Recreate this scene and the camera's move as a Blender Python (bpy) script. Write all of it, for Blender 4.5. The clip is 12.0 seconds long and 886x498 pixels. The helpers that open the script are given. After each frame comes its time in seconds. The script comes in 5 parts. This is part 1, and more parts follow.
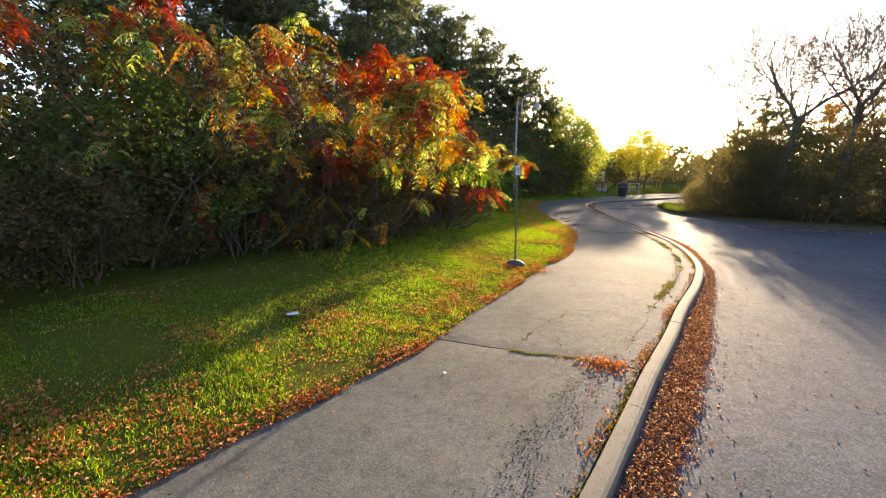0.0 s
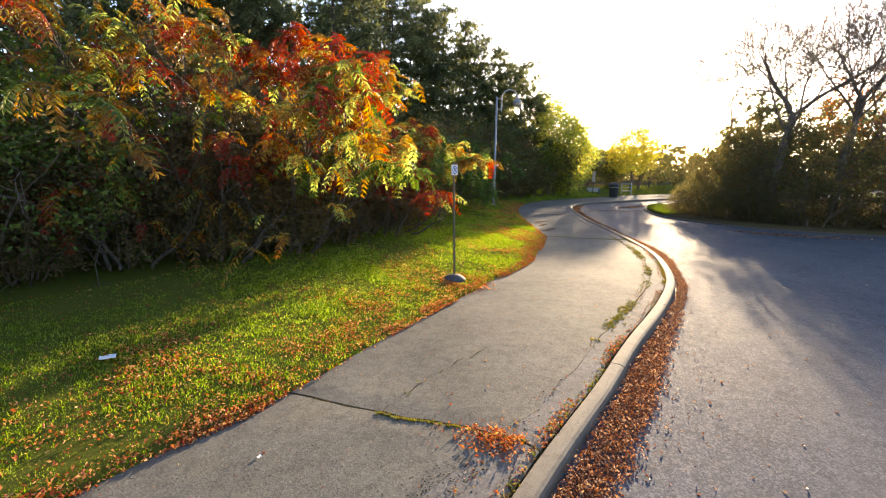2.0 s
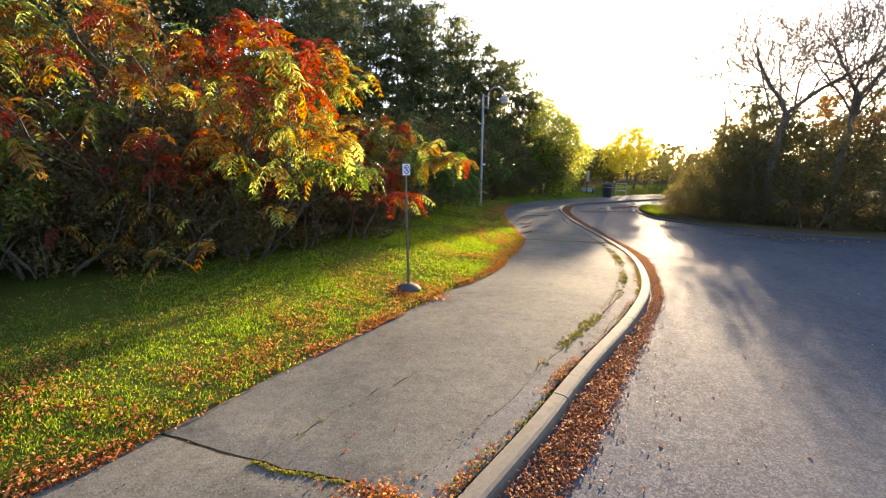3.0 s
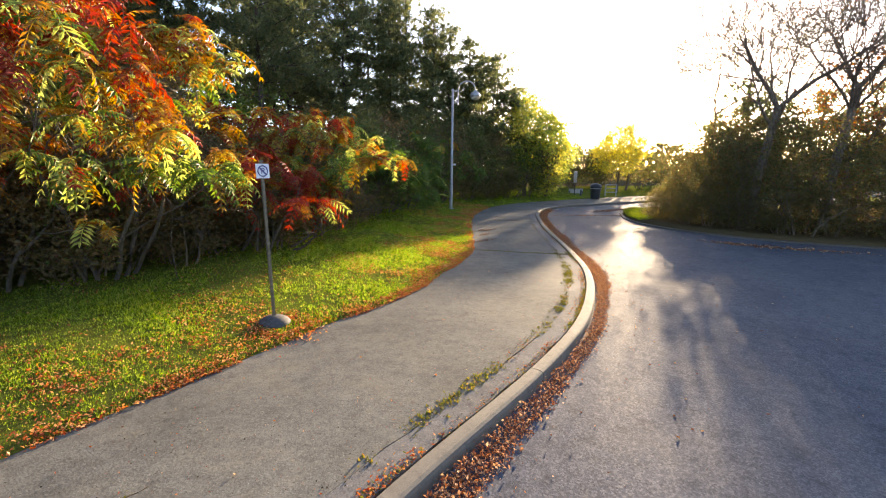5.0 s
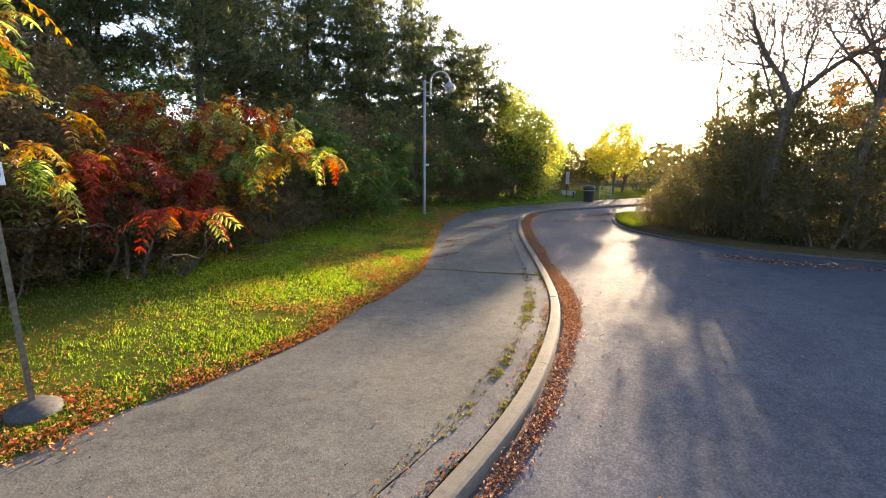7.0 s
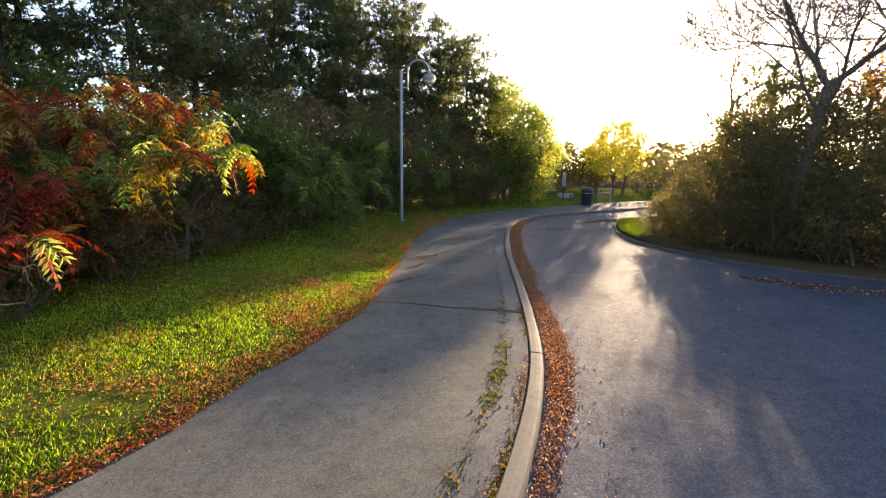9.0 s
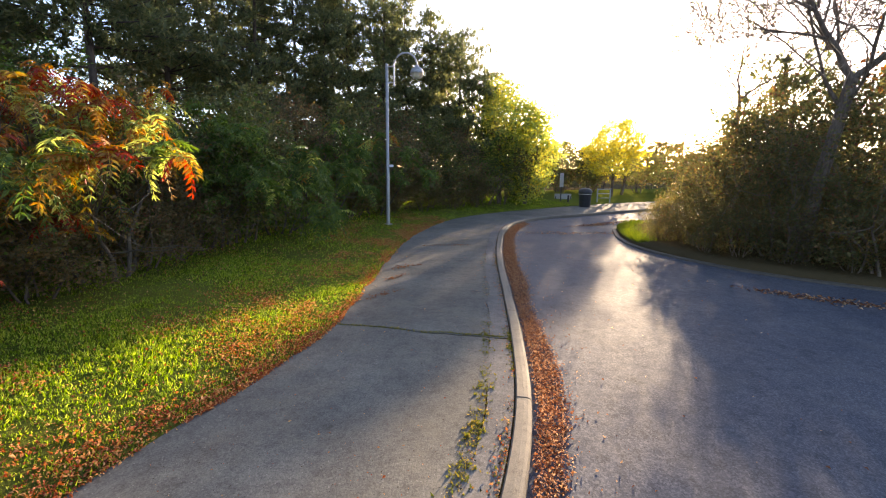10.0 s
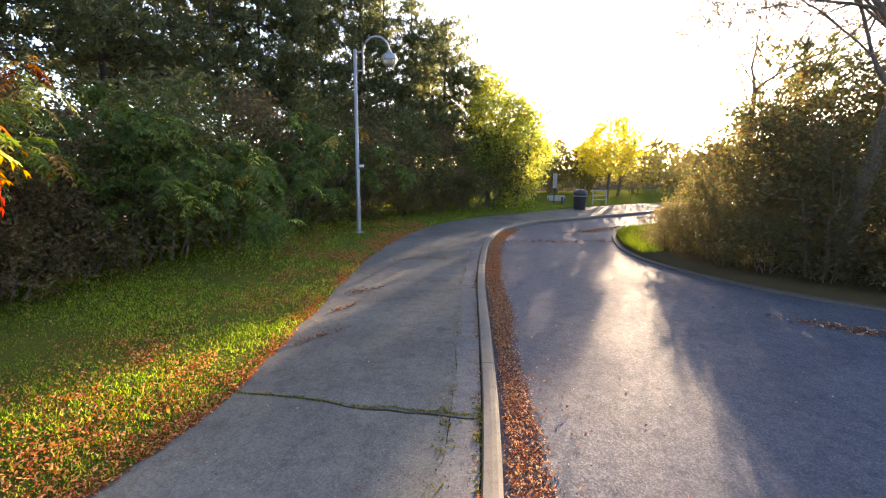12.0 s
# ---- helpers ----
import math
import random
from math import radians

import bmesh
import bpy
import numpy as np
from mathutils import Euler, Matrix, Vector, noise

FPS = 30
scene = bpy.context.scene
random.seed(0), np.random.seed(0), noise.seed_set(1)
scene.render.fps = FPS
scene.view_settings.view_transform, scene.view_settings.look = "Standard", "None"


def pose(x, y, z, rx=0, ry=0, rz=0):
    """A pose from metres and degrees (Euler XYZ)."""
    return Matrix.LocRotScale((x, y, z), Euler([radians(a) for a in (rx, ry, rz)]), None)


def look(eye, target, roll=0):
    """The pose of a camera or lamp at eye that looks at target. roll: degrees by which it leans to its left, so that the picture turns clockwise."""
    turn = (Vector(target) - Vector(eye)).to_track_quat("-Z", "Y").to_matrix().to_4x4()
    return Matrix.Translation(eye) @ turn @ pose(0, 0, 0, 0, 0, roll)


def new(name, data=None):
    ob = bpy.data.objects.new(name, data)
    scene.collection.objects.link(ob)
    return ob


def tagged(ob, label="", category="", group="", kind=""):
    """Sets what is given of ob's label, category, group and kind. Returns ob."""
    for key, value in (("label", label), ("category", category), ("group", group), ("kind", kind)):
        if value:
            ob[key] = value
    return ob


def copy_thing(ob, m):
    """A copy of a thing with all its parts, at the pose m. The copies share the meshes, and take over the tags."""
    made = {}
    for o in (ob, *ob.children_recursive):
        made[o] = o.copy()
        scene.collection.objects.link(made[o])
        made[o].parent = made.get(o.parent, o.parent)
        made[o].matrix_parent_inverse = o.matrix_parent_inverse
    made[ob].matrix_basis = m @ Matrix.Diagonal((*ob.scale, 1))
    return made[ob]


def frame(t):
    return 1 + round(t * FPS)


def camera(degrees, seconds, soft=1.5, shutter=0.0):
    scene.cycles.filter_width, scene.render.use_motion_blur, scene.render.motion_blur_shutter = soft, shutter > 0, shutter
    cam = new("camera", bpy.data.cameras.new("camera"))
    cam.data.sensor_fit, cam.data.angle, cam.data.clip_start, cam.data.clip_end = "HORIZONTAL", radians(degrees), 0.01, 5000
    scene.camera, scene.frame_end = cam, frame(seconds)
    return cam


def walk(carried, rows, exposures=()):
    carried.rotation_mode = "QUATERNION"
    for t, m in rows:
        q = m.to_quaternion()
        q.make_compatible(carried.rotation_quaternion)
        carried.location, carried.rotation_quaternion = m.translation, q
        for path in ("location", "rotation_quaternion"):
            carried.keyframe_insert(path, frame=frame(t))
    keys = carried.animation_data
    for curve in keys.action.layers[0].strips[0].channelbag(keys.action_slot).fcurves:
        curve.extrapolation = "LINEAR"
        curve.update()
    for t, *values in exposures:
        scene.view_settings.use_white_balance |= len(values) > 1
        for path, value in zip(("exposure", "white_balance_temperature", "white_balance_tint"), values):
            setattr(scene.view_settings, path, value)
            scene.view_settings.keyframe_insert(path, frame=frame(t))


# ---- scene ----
# camera: seconds, place, pitch, roll, yaw
cam = camera(90.0, 12.0, soft=1.1)
KELVIN, TINT = 8000, 18
PATH = [
    (0.0, 0.000, 0.000, 1.998, -10.40, 0.76, -0.23),
    (0.5, 0.293, 0.336, 1.998, -10.41, 0.75, -0.21),
    (1.0, 0.605, 0.669, 1.999, -10.39, 0.76, -0.21),
    (1.5, 0.945, 0.996, 2.001, -10.42, 0.79, -0.17),
    (2.0, 1.304, 1.316, 2.002, -10.44, 0.82, -0.07),
    (2.5, 1.684, 1.633, 2.006, -10.46, 0.81, 0.00),
    (3.0, 2.074, 1.956, 2.010, -10.49, 0.78, 0.06),
    (3.5, 2.470, 2.296, 2.015, -10.49, 0.75, 0.10),
    (5.5, 4.034, 4.004, 2.042, -10.44, 0.75, 0.48),
    (6.0, 4.332, 4.512, 2.043, -10.42, 0.71, 0.51),
    (6.5, 4.599, 5.050, 2.043, -10.43, 0.70, 0.51),
    (7.0, 4.841, 5.613, 2.047, -10.39, 0.71, 0.47),
    (9.0, 5.519, 7.714, 2.110, -10.40, 0.76, 0.29),
    (9.5, 5.670, 8.227, 2.119, -10.43, 0.78, 0.26),
    (10.0, 5.822, 8.728, 2.126, -10.42, 0.78, 0.07),
    (10.5, 5.952, 9.216, 2.129, -10.41, 0.75, -0.13),
    (11.0, 6.071, 9.684, 2.130, -10.40, 0.70, -0.38),
    (11.5, 6.188, 10.129, 2.130, -10.40, 0.66, -0.65),
    (12.0, 6.300, 10.568, 2.130, -10.38, 0.63, -0.72),
]
walk(cam, [(t, pose(x, y, z, 90 + pitch, 0, yaw) @ pose(0, 0, 0, 0, 0, roll)) for t, x, y, z, pitch, roll, yaw in PATH],
     exposures=((0.0, 2.1, KELVIN, TINT), (3.0, 2.3, KELVIN, TINT), (7.0, 2.38, KELVIN, TINT + 2), (9.0, 2.15, KELVIN + 50, TINT + 3), (10.0, 2.4, KELVIN + 50, TINT + 4), (11.0, 2.38, KELVIN + 100, TINT + 5), (11.5, 2.4, KELVIN + 100, TINT + 5), (12.0, 2.75, KELVIN + 100, TINT + 6)))

# ---- light ----
SUN_AZ, SUN_EL = 25.4, 9.8
world = bpy.data.worlds.new("sky")
scene.world = world
world.use_nodes = True
wn = world.node_tree.nodes
sky = wn.new("ShaderNodeTexSky")
sky.sky_type = "NISHITA"
sky.sun_disc = False
sky.sun_elevation, sky.sun_rotation = radians(SUN_EL), radians(SUN_AZ)
sky.air_density, sky.dust_density, sky.ozone_density = 0.7, 0.8, 2.0
wn["Background"].inputs["Strength"].default_value = 0.15
world.node_tree.links.new(sky.outputs[0], wn["Background"].inputs["Color"])
sun_way = Vector((math.sin(radians(SUN_AZ)) * math.cos(radians(SUN_EL)), math.cos(radians(SUN_AZ)) * math.cos(radians(SUN_EL)), math.sin(radians(SUN_EL))))
sun = new("sun", bpy.data.lights.new("sun", "SUN"))
sun.data.energy, sun.data.angle, sun.data.color = 4.7, radians(0.6), (1.0, 0.86, 0.63)
sun.matrix_world = look(sun_way * 200, (0, 0, 0))


# ---- materials ----
class Nodes:
    """Short hand for a node material with world-scale object coordinates."""

    def __init__(self, name, rough=0.7, metal=0.0, spec=0.4):
        self.m = bpy.data.materials.new(name)
        self.m.use_nodes = True
        self.t = self.m.node_tree
        self.b = self.t.nodes["Principled BSDF"]
        self.b.inputs["Roughness"].default_value = rough
        self.b.inputs["Metallic"].default_value = metal
        self.b.inputs["Specular IOR Level"].default_value = spec
        self.xyz = self.add("ShaderNodeTexCoord").outputs["Object"]

    def add(self, kind, **props):
        n = self.t.nodes.new(kind)
        for k, v in props.items():
            n.inputs[k].default_value = v
        return n

    def link(self, a, b):
        self.t.links.new(a, b)

    def noise(self, scale, detail=4.0, rough=0.6):
        n = self.add("ShaderNodeTexNoise", Scale=scale, Detail=detail, Roughness=rough)
        self.link(self.xyz, n.inputs["Vector"])
        return n.outputs["Fac"]

    def cells(self, scale, out="Distance"):
        n = self.add("ShaderNodeTexVoronoi", Scale=scale)
        self.link(self.xyz, n.inputs["Vector"])
        return n.outputs[out]

    def ramp(self, fac, *stops):
        n = self.add("ShaderNodeValToRGB")
        e = n.color_ramp.elements
        while len(e) < len(stops):
            e.new(0.5)
        for el, (pos, col) in zip(e, stops):
            el.position, el.color = pos, (*col, 1) if len(col) == 3 else col
        self.link(fac, n.inputs["Fac"])
        return n.outputs["Color"]

    def mix(self, fac, a, b, mode="MIX"):
        n = self.add("ShaderNodeMix")
        n.data_type, n.blend_type = "RGBA", mode
        for sock, v in ((n.inputs["Factor"], fac), (n.inputs["A"], a), (n.inputs["B"], b)):
            if sock.name == "Factor":
                sock = n.inputs[0]
            elif sock.name == "A":
                sock = n.inputs[6]
            else:
                sock = n.inputs[7]
            if isinstance(v, (int, float)):
                sock.default_value = v
            elif isinstance(v, tuple):
                sock.default_value = (*v, 1)
            else:
                self.link(v, sock)
        return n.outputs[2]

    def color(self, c):
        if isinstance(c, tuple):
            self.b.inputs["Base Color"].default_value = (*c, 1)
        else:
            self.link(c, self.b.inputs["Base Color"])

    def bump(self, height, strength=0.4, distance=0.01):
        n = self.add("ShaderNodeBump", Strength=strength, Distance=distance)
        self.link(height, n.inputs["Height"])
        self.link(n.outputs["Normal"], self.b.inputs["Normal"])

    def rough(self, fac):
        self.link(fac, self.b.inputs["Roughness"])


def grey(v):
    return (v, v, v)


def asphalt(name, dark, light, stain, rough_lo, rough_hi, spec, speck=1.0):
    """Worn asphalt: stones of two sizes in a dark binder, pale and dark stains, dull and polished stones. speck: pale
    grain, above 1 also painted sun glints.
    """
    n = Nodes(name, spec=spec)
    fine = n.ramp(n.cells(150.0, "Color"), (0.25, tuple(0.25 * a + 0.66 * c for a, c in zip(dark, light))), (0.55, tuple(0.88 * v for v in light)), (0.8, tuple(1.06 * v for v in light)))
    grain = n.cells(70.0, "Color")
    coarse = n.ramp(grain, (0.25, tuple(0.45 * a + 0.45 * c for a, c in zip(dark, light))), (0.5, tuple(0.88 * v for v in light)), (0.75, tuple((1.0 + 0.18 * speck) * v for v in light)))
    base = n.mix(0.4, fine, coarse)
    mottle = n.ramp(n.noise(7.0, 8.0, 0.8), (0.36, grey(0.45)), (0.50, grey(0.95)), (0.66, grey(1.25)))
    base = n.mix(0.45, base, mottle, "MULTIPLY")
    chips = n.ramp(n.cells(27.0), (0.10, grey(0.75)), (0.17, grey(0.0)))
    pale = n.ramp(n.cells(27.0, "Color"), (0.64 - 0.04 * speck, grey(0.0)), (0.70 - 0.04 * speck, grey(1.0)))
    base = n.mix(n.mix(1.0, chips, pale, "MULTIPLY"), base, tuple(1.8 * v for v in light))
    pit = n.ramp(n.cells(34.0), (0.08, grey(0.8)), (0.15, grey(0.0)))
    sunk = n.ramp(n.cells(34.0, "Color"), (0.36, grey(1.0)), (0.42, grey(0.0)))
    base = n.mix(n.mix(1.0, pit, sunk, "MULTIPLY"), base, tuple(0.5 * v for v in dark))
    big = n.ramp(n.noise(0.55, 5.0, 0.65), (0.36, grey(0.0)), (0.66, grey(1.0)))
    base = n.mix(big, n.mix(0.75, base, stain, "MULTIPLY"), base)
    base = n.mix(n.ramp(n.noise(1.7, 6.0, 0.75), (0.5, grey(0.0)), (0.75, grey(0.4))), base, tuple(v * k for v, k in zip(light, (1.15, 1.05, 0.88))))
    blot = n.ramp(n.noise(3.1, 6.0, 0.75), (0.56, grey(0.0)), (0.72, grey(0.6)))
    base = n.mix(blot, base, dark)
    n.color(base)
    n.bump(n.mix(0.5, n.cells(75.0), n.noise(180.0, 4.0)), 0.42, 0.005)
    worn = n.mix(n.noise(0.9, 5.0, 0.7), grey(rough_lo), grey(rough_hi))
    n.rough(n.mix(n.ramp(grain, (0.55, grey(0.0)), (0.75, grey(1.0))), worn, grey(rough_lo - 0.06)))
    return n.m


def concrete(name, a, b):
    n = Nodes(name, 0.85, spec=0.3)
    c = n.mix(n.noise(2.3, 6.0, 0.7), a, b)
    c = n.mix(n.ramp(n.noise(14.0, 5.0, 0.75), (0.5, grey(0.0)), (0.75, grey(0.6))), c, tuple(0.45 * v for v in a))
    c = n.mix(n.ramp(n.cells(140.0, "Color"), (0.2, grey(0.0)), (0.9, grey(0.35))), c, b)
    n.color(c)
    n.bump(n.noise(120.0, 5.0, 0.7), 0.45, 0.006)
    return n.m


def leaf_mat(name, a, b, c, trans=0.45, rough=0.5):
    """Thin leaf: each leaf takes its own tint between three colours, and lets light through."""
    n = Nodes(name, rough, spec=0.35)
    rnd = n.add("ShaderNodeNewGeometry").outputs["Random Per Island"]
    col = n.ramp(rnd, (0.0, a), (0.5, b), (1.0, c))
    col = n.mix(n.ramp(n.noise(30.0, 3.0), (0.35, grey(0.35)), (0.65, grey(0.0))), col, tuple(0.5 * v for v in a))
    n.color(col)
    tr = n.add("ShaderNodeBsdfTranslucent")
    hue = n.add("ShaderNodeHueSaturation", Saturation=1.15, Value=1.25)
    n.link(col, hue.inputs["Color"])
    n.link(hue.outputs[0], tr.inputs["Color"])
    mx = n.add("ShaderNodeMixShader", Fac=trans)
    n.link(n.b.outputs[0], mx.inputs[1])
    n.link(tr.outputs[0], mx.inputs[2])
    n.link(mx.outputs[0], n.t.nodes["Material Output"].inputs["Surface"])
    return n.m


def bark(name, a, b, scale=18.0):
    n = Nodes(name, 0.9, spec=0.2)
    st = n.add("ShaderNodeMapping")
    st.inputs["Scale"].default_value = (1, 1, 0.22)
    n.link(n.xyz, st.inputs["Vector"])
    n.xyz = st.outputs[0]
    f = n.noise(scale, 6.0, 0.7)
    n.color(n.ramp(f, (0.3, a), (0.7, b)))
    n.bump(f, 0.8, 0.02)
    return n.m


def plain(name, a, b, rough=0.5, metal=0.0, scale=20.0, bump=0.1):
    n = Nodes(name, rough, metal)
    f = n.noise(scale, 5.0, 0.65)
    n.color(n.ramp(f, (0.35, a), (0.7, b)))
    n.bump(f, bump, 0.004)
    return n.m


M_PATH = asphalt("path_asphalt", (0.060, 0.058, 0.052), (0.190, 0.183, 0.160), (0.52, 0.54, 0.57), 0.84, 0.96, 0.045)
# speck 3.0: extra pale grain puts the sun's glitter into the road colour
M_ROAD = asphalt("road_asphalt", (0.040, 0.043, 0.050), (0.112, 0.118, 0.135), (0.66, 0.68, 0.74), 0.81, 0.96, 0.085, 3.0)
M_CURB = concrete("curb_concrete", (0.085, 0.076, 0.062), (0.20, 0.18, 0.15))
# island curb: dirt, plus the bushes' shade put into a darker colour
M_CURB_DIRT_SHADE = concrete("dirty_shaded_curb", (0.055, 0.046, 0.036), (0.13, 0.11, 0.09))
M_STRIP = asphalt("edge_strip", (0.065, 0.065, 0.068), (0.205, 0.197, 0.186), (0.52, 0.53, 0.55), 0.84, 0.96, 0.045)
M_LEAF_GREEN = leaf_mat("leaf_green", (0.055, 0.10, 0.022), (0.09, 0.16, 0.03), (0.17, 0.22, 0.04))
M_LEAF_DARK = leaf_mat("leaf_dark", (0.105, 0.086, 0.044), (0.155, 0.128, 0.058), (0.24, 0.15, 0.07), 0.48)
M_LEAF_OLIVE = leaf_mat("leaf_olive", (0.075, 0.085, 0.036), (0.13, 0.13, 0.05), (0.22, 0.14, 0.06), 0.6)
M_LEAF_HEDGE = leaf_mat("leaf_hedge", (0.07, 0.085, 0.03), (0.12, 0.135, 0.045), (0.20, 0.165, 0.06), 0.45)
M_LEAF_YELLOW = leaf_mat("leaf_yellow", (0.55, 0.45, 0.09), (0.72, 0.60, 0.12), (0.66, 0.64, 0.17), 0.7)
M_LEAF_LIME = leaf_mat("leaf_lime", (0.22, 0.30, 0.09), (0.37, 0.42, 0.12), (0.52, 0.51, 0.15), 0.68)
M_LEAF_ORANGE = leaf_mat("leaf_orange", (0.30, 0.09, 0.02), (0.42, 0.16, 0.025), (0.44, 0.25, 0.04), 0.42)
M_LEAF_RED = leaf_mat("leaf_red", (0.22, 0.025, 0.018), (0.36, 0.045, 0.022), (0.30, 0.08, 0.03), 0.42)
M_LEAF_BROWN = leaf_mat("leaf_brown", (0.12, 0.05, 0.025), (0.22, 0.10, 0.045), (0.18, 0.08, 0.05), 0.3)
M_NEEDLE = leaf_mat("pine_needles", (0.08, 0.10, 0.05), (0.13, 0.155, 0.072), (0.22, 0.21, 0.09), 0.58)
M_LEAF_TAN = leaf_mat("leaf_tan", (0.26, 0.12, 0.03), (0.40, 0.22, 0.04), (0.42, 0.33, 0.06), 0.42)
M_ROUGH_GRASS = leaf_mat("rough_grass", (0.07, 0.11, 0.02), (0.14, 0.20, 0.03), (0.24, 0.26, 0.05), 0.45)
M_LITTER = leaf_mat("fallen_leaves", (0.24, 0.045, 0.024), (0.48, 0.16, 0.055), (0.72, 0.44, 0.19), 0.35, 0.6)
M_GUTTER = leaf_mat("gutter_leaves", (0.09, 0.034, 0.022), (0.34, 0.135, 0.06), (0.74, 0.48, 0.28), 0.3, 0.55)
M_GRASS = leaf_mat("grass_blades", (0.035, 0.078, 0.011), (0.19, 0.32, 0.028), (0.52, 0.60, 0.13), 0.66, 0.55)
M_WEED = leaf_mat("weeds", (0.07, 0.09, 0.02), (0.19, 0.19, 0.035), (0.36, 0.26, 0.07), 0.4)
M_BARK = bark("grey_bark", (0.075, 0.055, 0.042), (0.21, 0.165, 0.13))
M_PINE_BARK = bark("pine_bark", (0.035, 0.026, 0.022), (0.11, 0.08, 0.065), 14.0)
M_SUMAC_BARK = bark("sumac_bark", (0.055, 0.045, 0.036), (0.17, 0.145, 0.12), 25.0)


def turf(name, a, b):
    n = Nodes(name, 0.95, spec=0.0)
    c = n.mix(n.noise(0.8, 5.0, 0.7), a, b)
    c = n.mix(n.ramp(n.noise(60.0, 5.0, 0.8), (0.45, grey(0.0)), (0.75, grey(0.6))), c, (0.05, 0.045, 0.02))
    c = n.mix(n.ramp(n.noise(7.0, 5.0, 0.75), (0.56, grey(0.0)), (0.72, grey(0.7))), c, (0.16, 0.09, 0.035))
    n.color(c)
    n.bump(n.noise(70.0, 6.0, 0.8), 0.9, 0.03)
    return n.m


def soil():
    n = Nodes("woodland_soil", 0.95, spec=0.0)
    c = n.mix(n.noise(1.2, 6.0, 0.7), (0.05, 0.042, 0.03), (0.08, 0.075, 0.04))
    c = n.mix(n.ramp(n.cells(22.0, "Color"), (0.55, grey(0.0)), (0.8, grey(0.8))), c, (0.13, 0.075, 0.035))
    n.color(c)
    n.bump(n.noise(40.0, 6.0, 0.8), 1.0, 0.04)
    return n.m


M_TURF, M_SOIL = turf("turf", (0.075, 0.11, 0.02), (0.14, 0.15, 0.03)), soil()
M_VERGE = turf("rough_verge", (0.075, 0.058, 0.03), (0.13, 0.092, 0.05))
M_STEEL = plain("galvanised_steel", (0.24, 0.245, 0.25), (0.38, 0.38, 0.385), 0.5, 0.6, 30.0)
M_RUST = plain("weathered_post", (0.11, 0.092, 0.065), (0.22, 0.185, 0.135), 0.55, 0.5, 35.0, 0.2)
M_RUBBER = plain("rubber_base", (0.04, 0.04, 0.042), (0.085, 0.083, 0.083), 0.8, 0.0, 25.0, 0.3)
M_BIN = plain("dark_bin_plastic", (0.02, 0.022, 0.026), (0.045, 0.045, 0.05), 0.5, 0.0, 18.0)
M_WHITE = plain("white_enamel", (0.62, 0.63, 0.66), (0.80, 0.80, 0.80), 0.35, 0.0, 12.0, 0.05)
M_INK = plain("sign_ink", (0.05, 0.05, 0.16), (0.09, 0.08, 0.22), 0.4, 0.0, 12.0, 0.05)
M_GALV_PALE = plain("pale_rail", (0.30, 0.31, 0.30), (0.42, 0.42, 0.40), 0.55, 0.1, 20.0)


def lens_glass():
    n = Nodes("lamp_lens", 0.25, spec=0.5)
    n.color((0.75, 0.70, 0.55))
    n.b.inputs["Transmission Weight"].default_value = 0.5
    return n.m


M_LENS = lens_glass()

# ---- builders ----
def mesh_of(name, verts, faces, material, smooth=False):
    """A mesh from an (n, 3) array and an (m, 3 or 4) array, or a list of such face arrays."""
    me = bpy.data.meshes.new(name)
    verts = np.asarray(verts, dtype=np.float32).reshape(-1, 3)
    blocks = faces if isinstance(faces, list) else [faces]
    blocks = [np.asarray(f, dtype=np.int32) for f in blocks if len(f)]
    loops = np.concatenate([f.ravel() for f in blocks])
    sizes = np.concatenate([np.full(len(f), f.shape[1], dtype=np.int32) for f in blocks])
    starts = np.concatenate([[0], np.cumsum(sizes)[:-1]]).astype(np.int32)
    me.vertices.add(len(verts))
    me.vertices.foreach_set("co", verts.ravel())
    me.loops.add(len(loops))
    me.loops.foreach_set("vertex_index", loops)
    me.polygons.add(len(sizes))
    me.polygons.foreach_set("loop_start", starts)
    me.polygons.foreach_set("loop_total", sizes)
    me.polygons.foreach_set("use_smooth", np.full(len(sizes), smooth))
    me.update(calc_edges=True)
    me.validate()
    me.materials.append(material)
    return me


def put(name, mesh, parent=None, label="", m=None):
    ob = new(name, mesh)
    if m is not None:
        ob.matrix_basis = m
    ob.parent = parent
    return tagged(ob, label) if label else ob


def part(name, bm, material, parent, label="", smooth=False):
    me = bpy.data.meshes.new(name)
    bmesh.ops.recalc_face_normals(bm, faces=bm.faces)
    for f in bm.faces:
        f.smooth = smooth
    bm.to_mesh(me)
    bm.free()
    me.materials.append(material)
    return put(name, me, parent, label)


def thing(name, place, label, category, group="", kind="", turn=0.0, scale=1.0):
    ob = new(name)
    ob.empty_display_size = 0.2
    ob.matrix_basis = Matrix.LocRotScale(place, Euler((0, 0, radians(turn))), (scale, scale, scale))
    return tagged(ob, label, category, group, kind)


def spline(points, step):
    """Catmull-Rom through the points, sampled about every step metres; any number of columns, length by the first two."""
    p = np.asarray(points, dtype=float)
    p = np.vstack([2 * p[0] - p[1], p, 2 * p[-1] - p[-2]])
    out = []
    for i in range(1, len(p) - 2):
        n = max(1, int(round(np.linalg.norm(p[i + 1, :2] - p[i, :2]) / step)))
        for k in range(n):
            u = k / n
            out.append(0.5 * (2 * p[i] + (p[i + 1] - p[i - 1]) * u + (2 * p[i - 1] - 5 * p[i] + 4 * p[i + 1] - p[i + 2]) * u * u
                              + (3 * p[i] - p[i - 1] - 3 * p[i + 1] + p[i + 2]) * u ** 3))
    out.append(p[-2])
    return np.array(out)


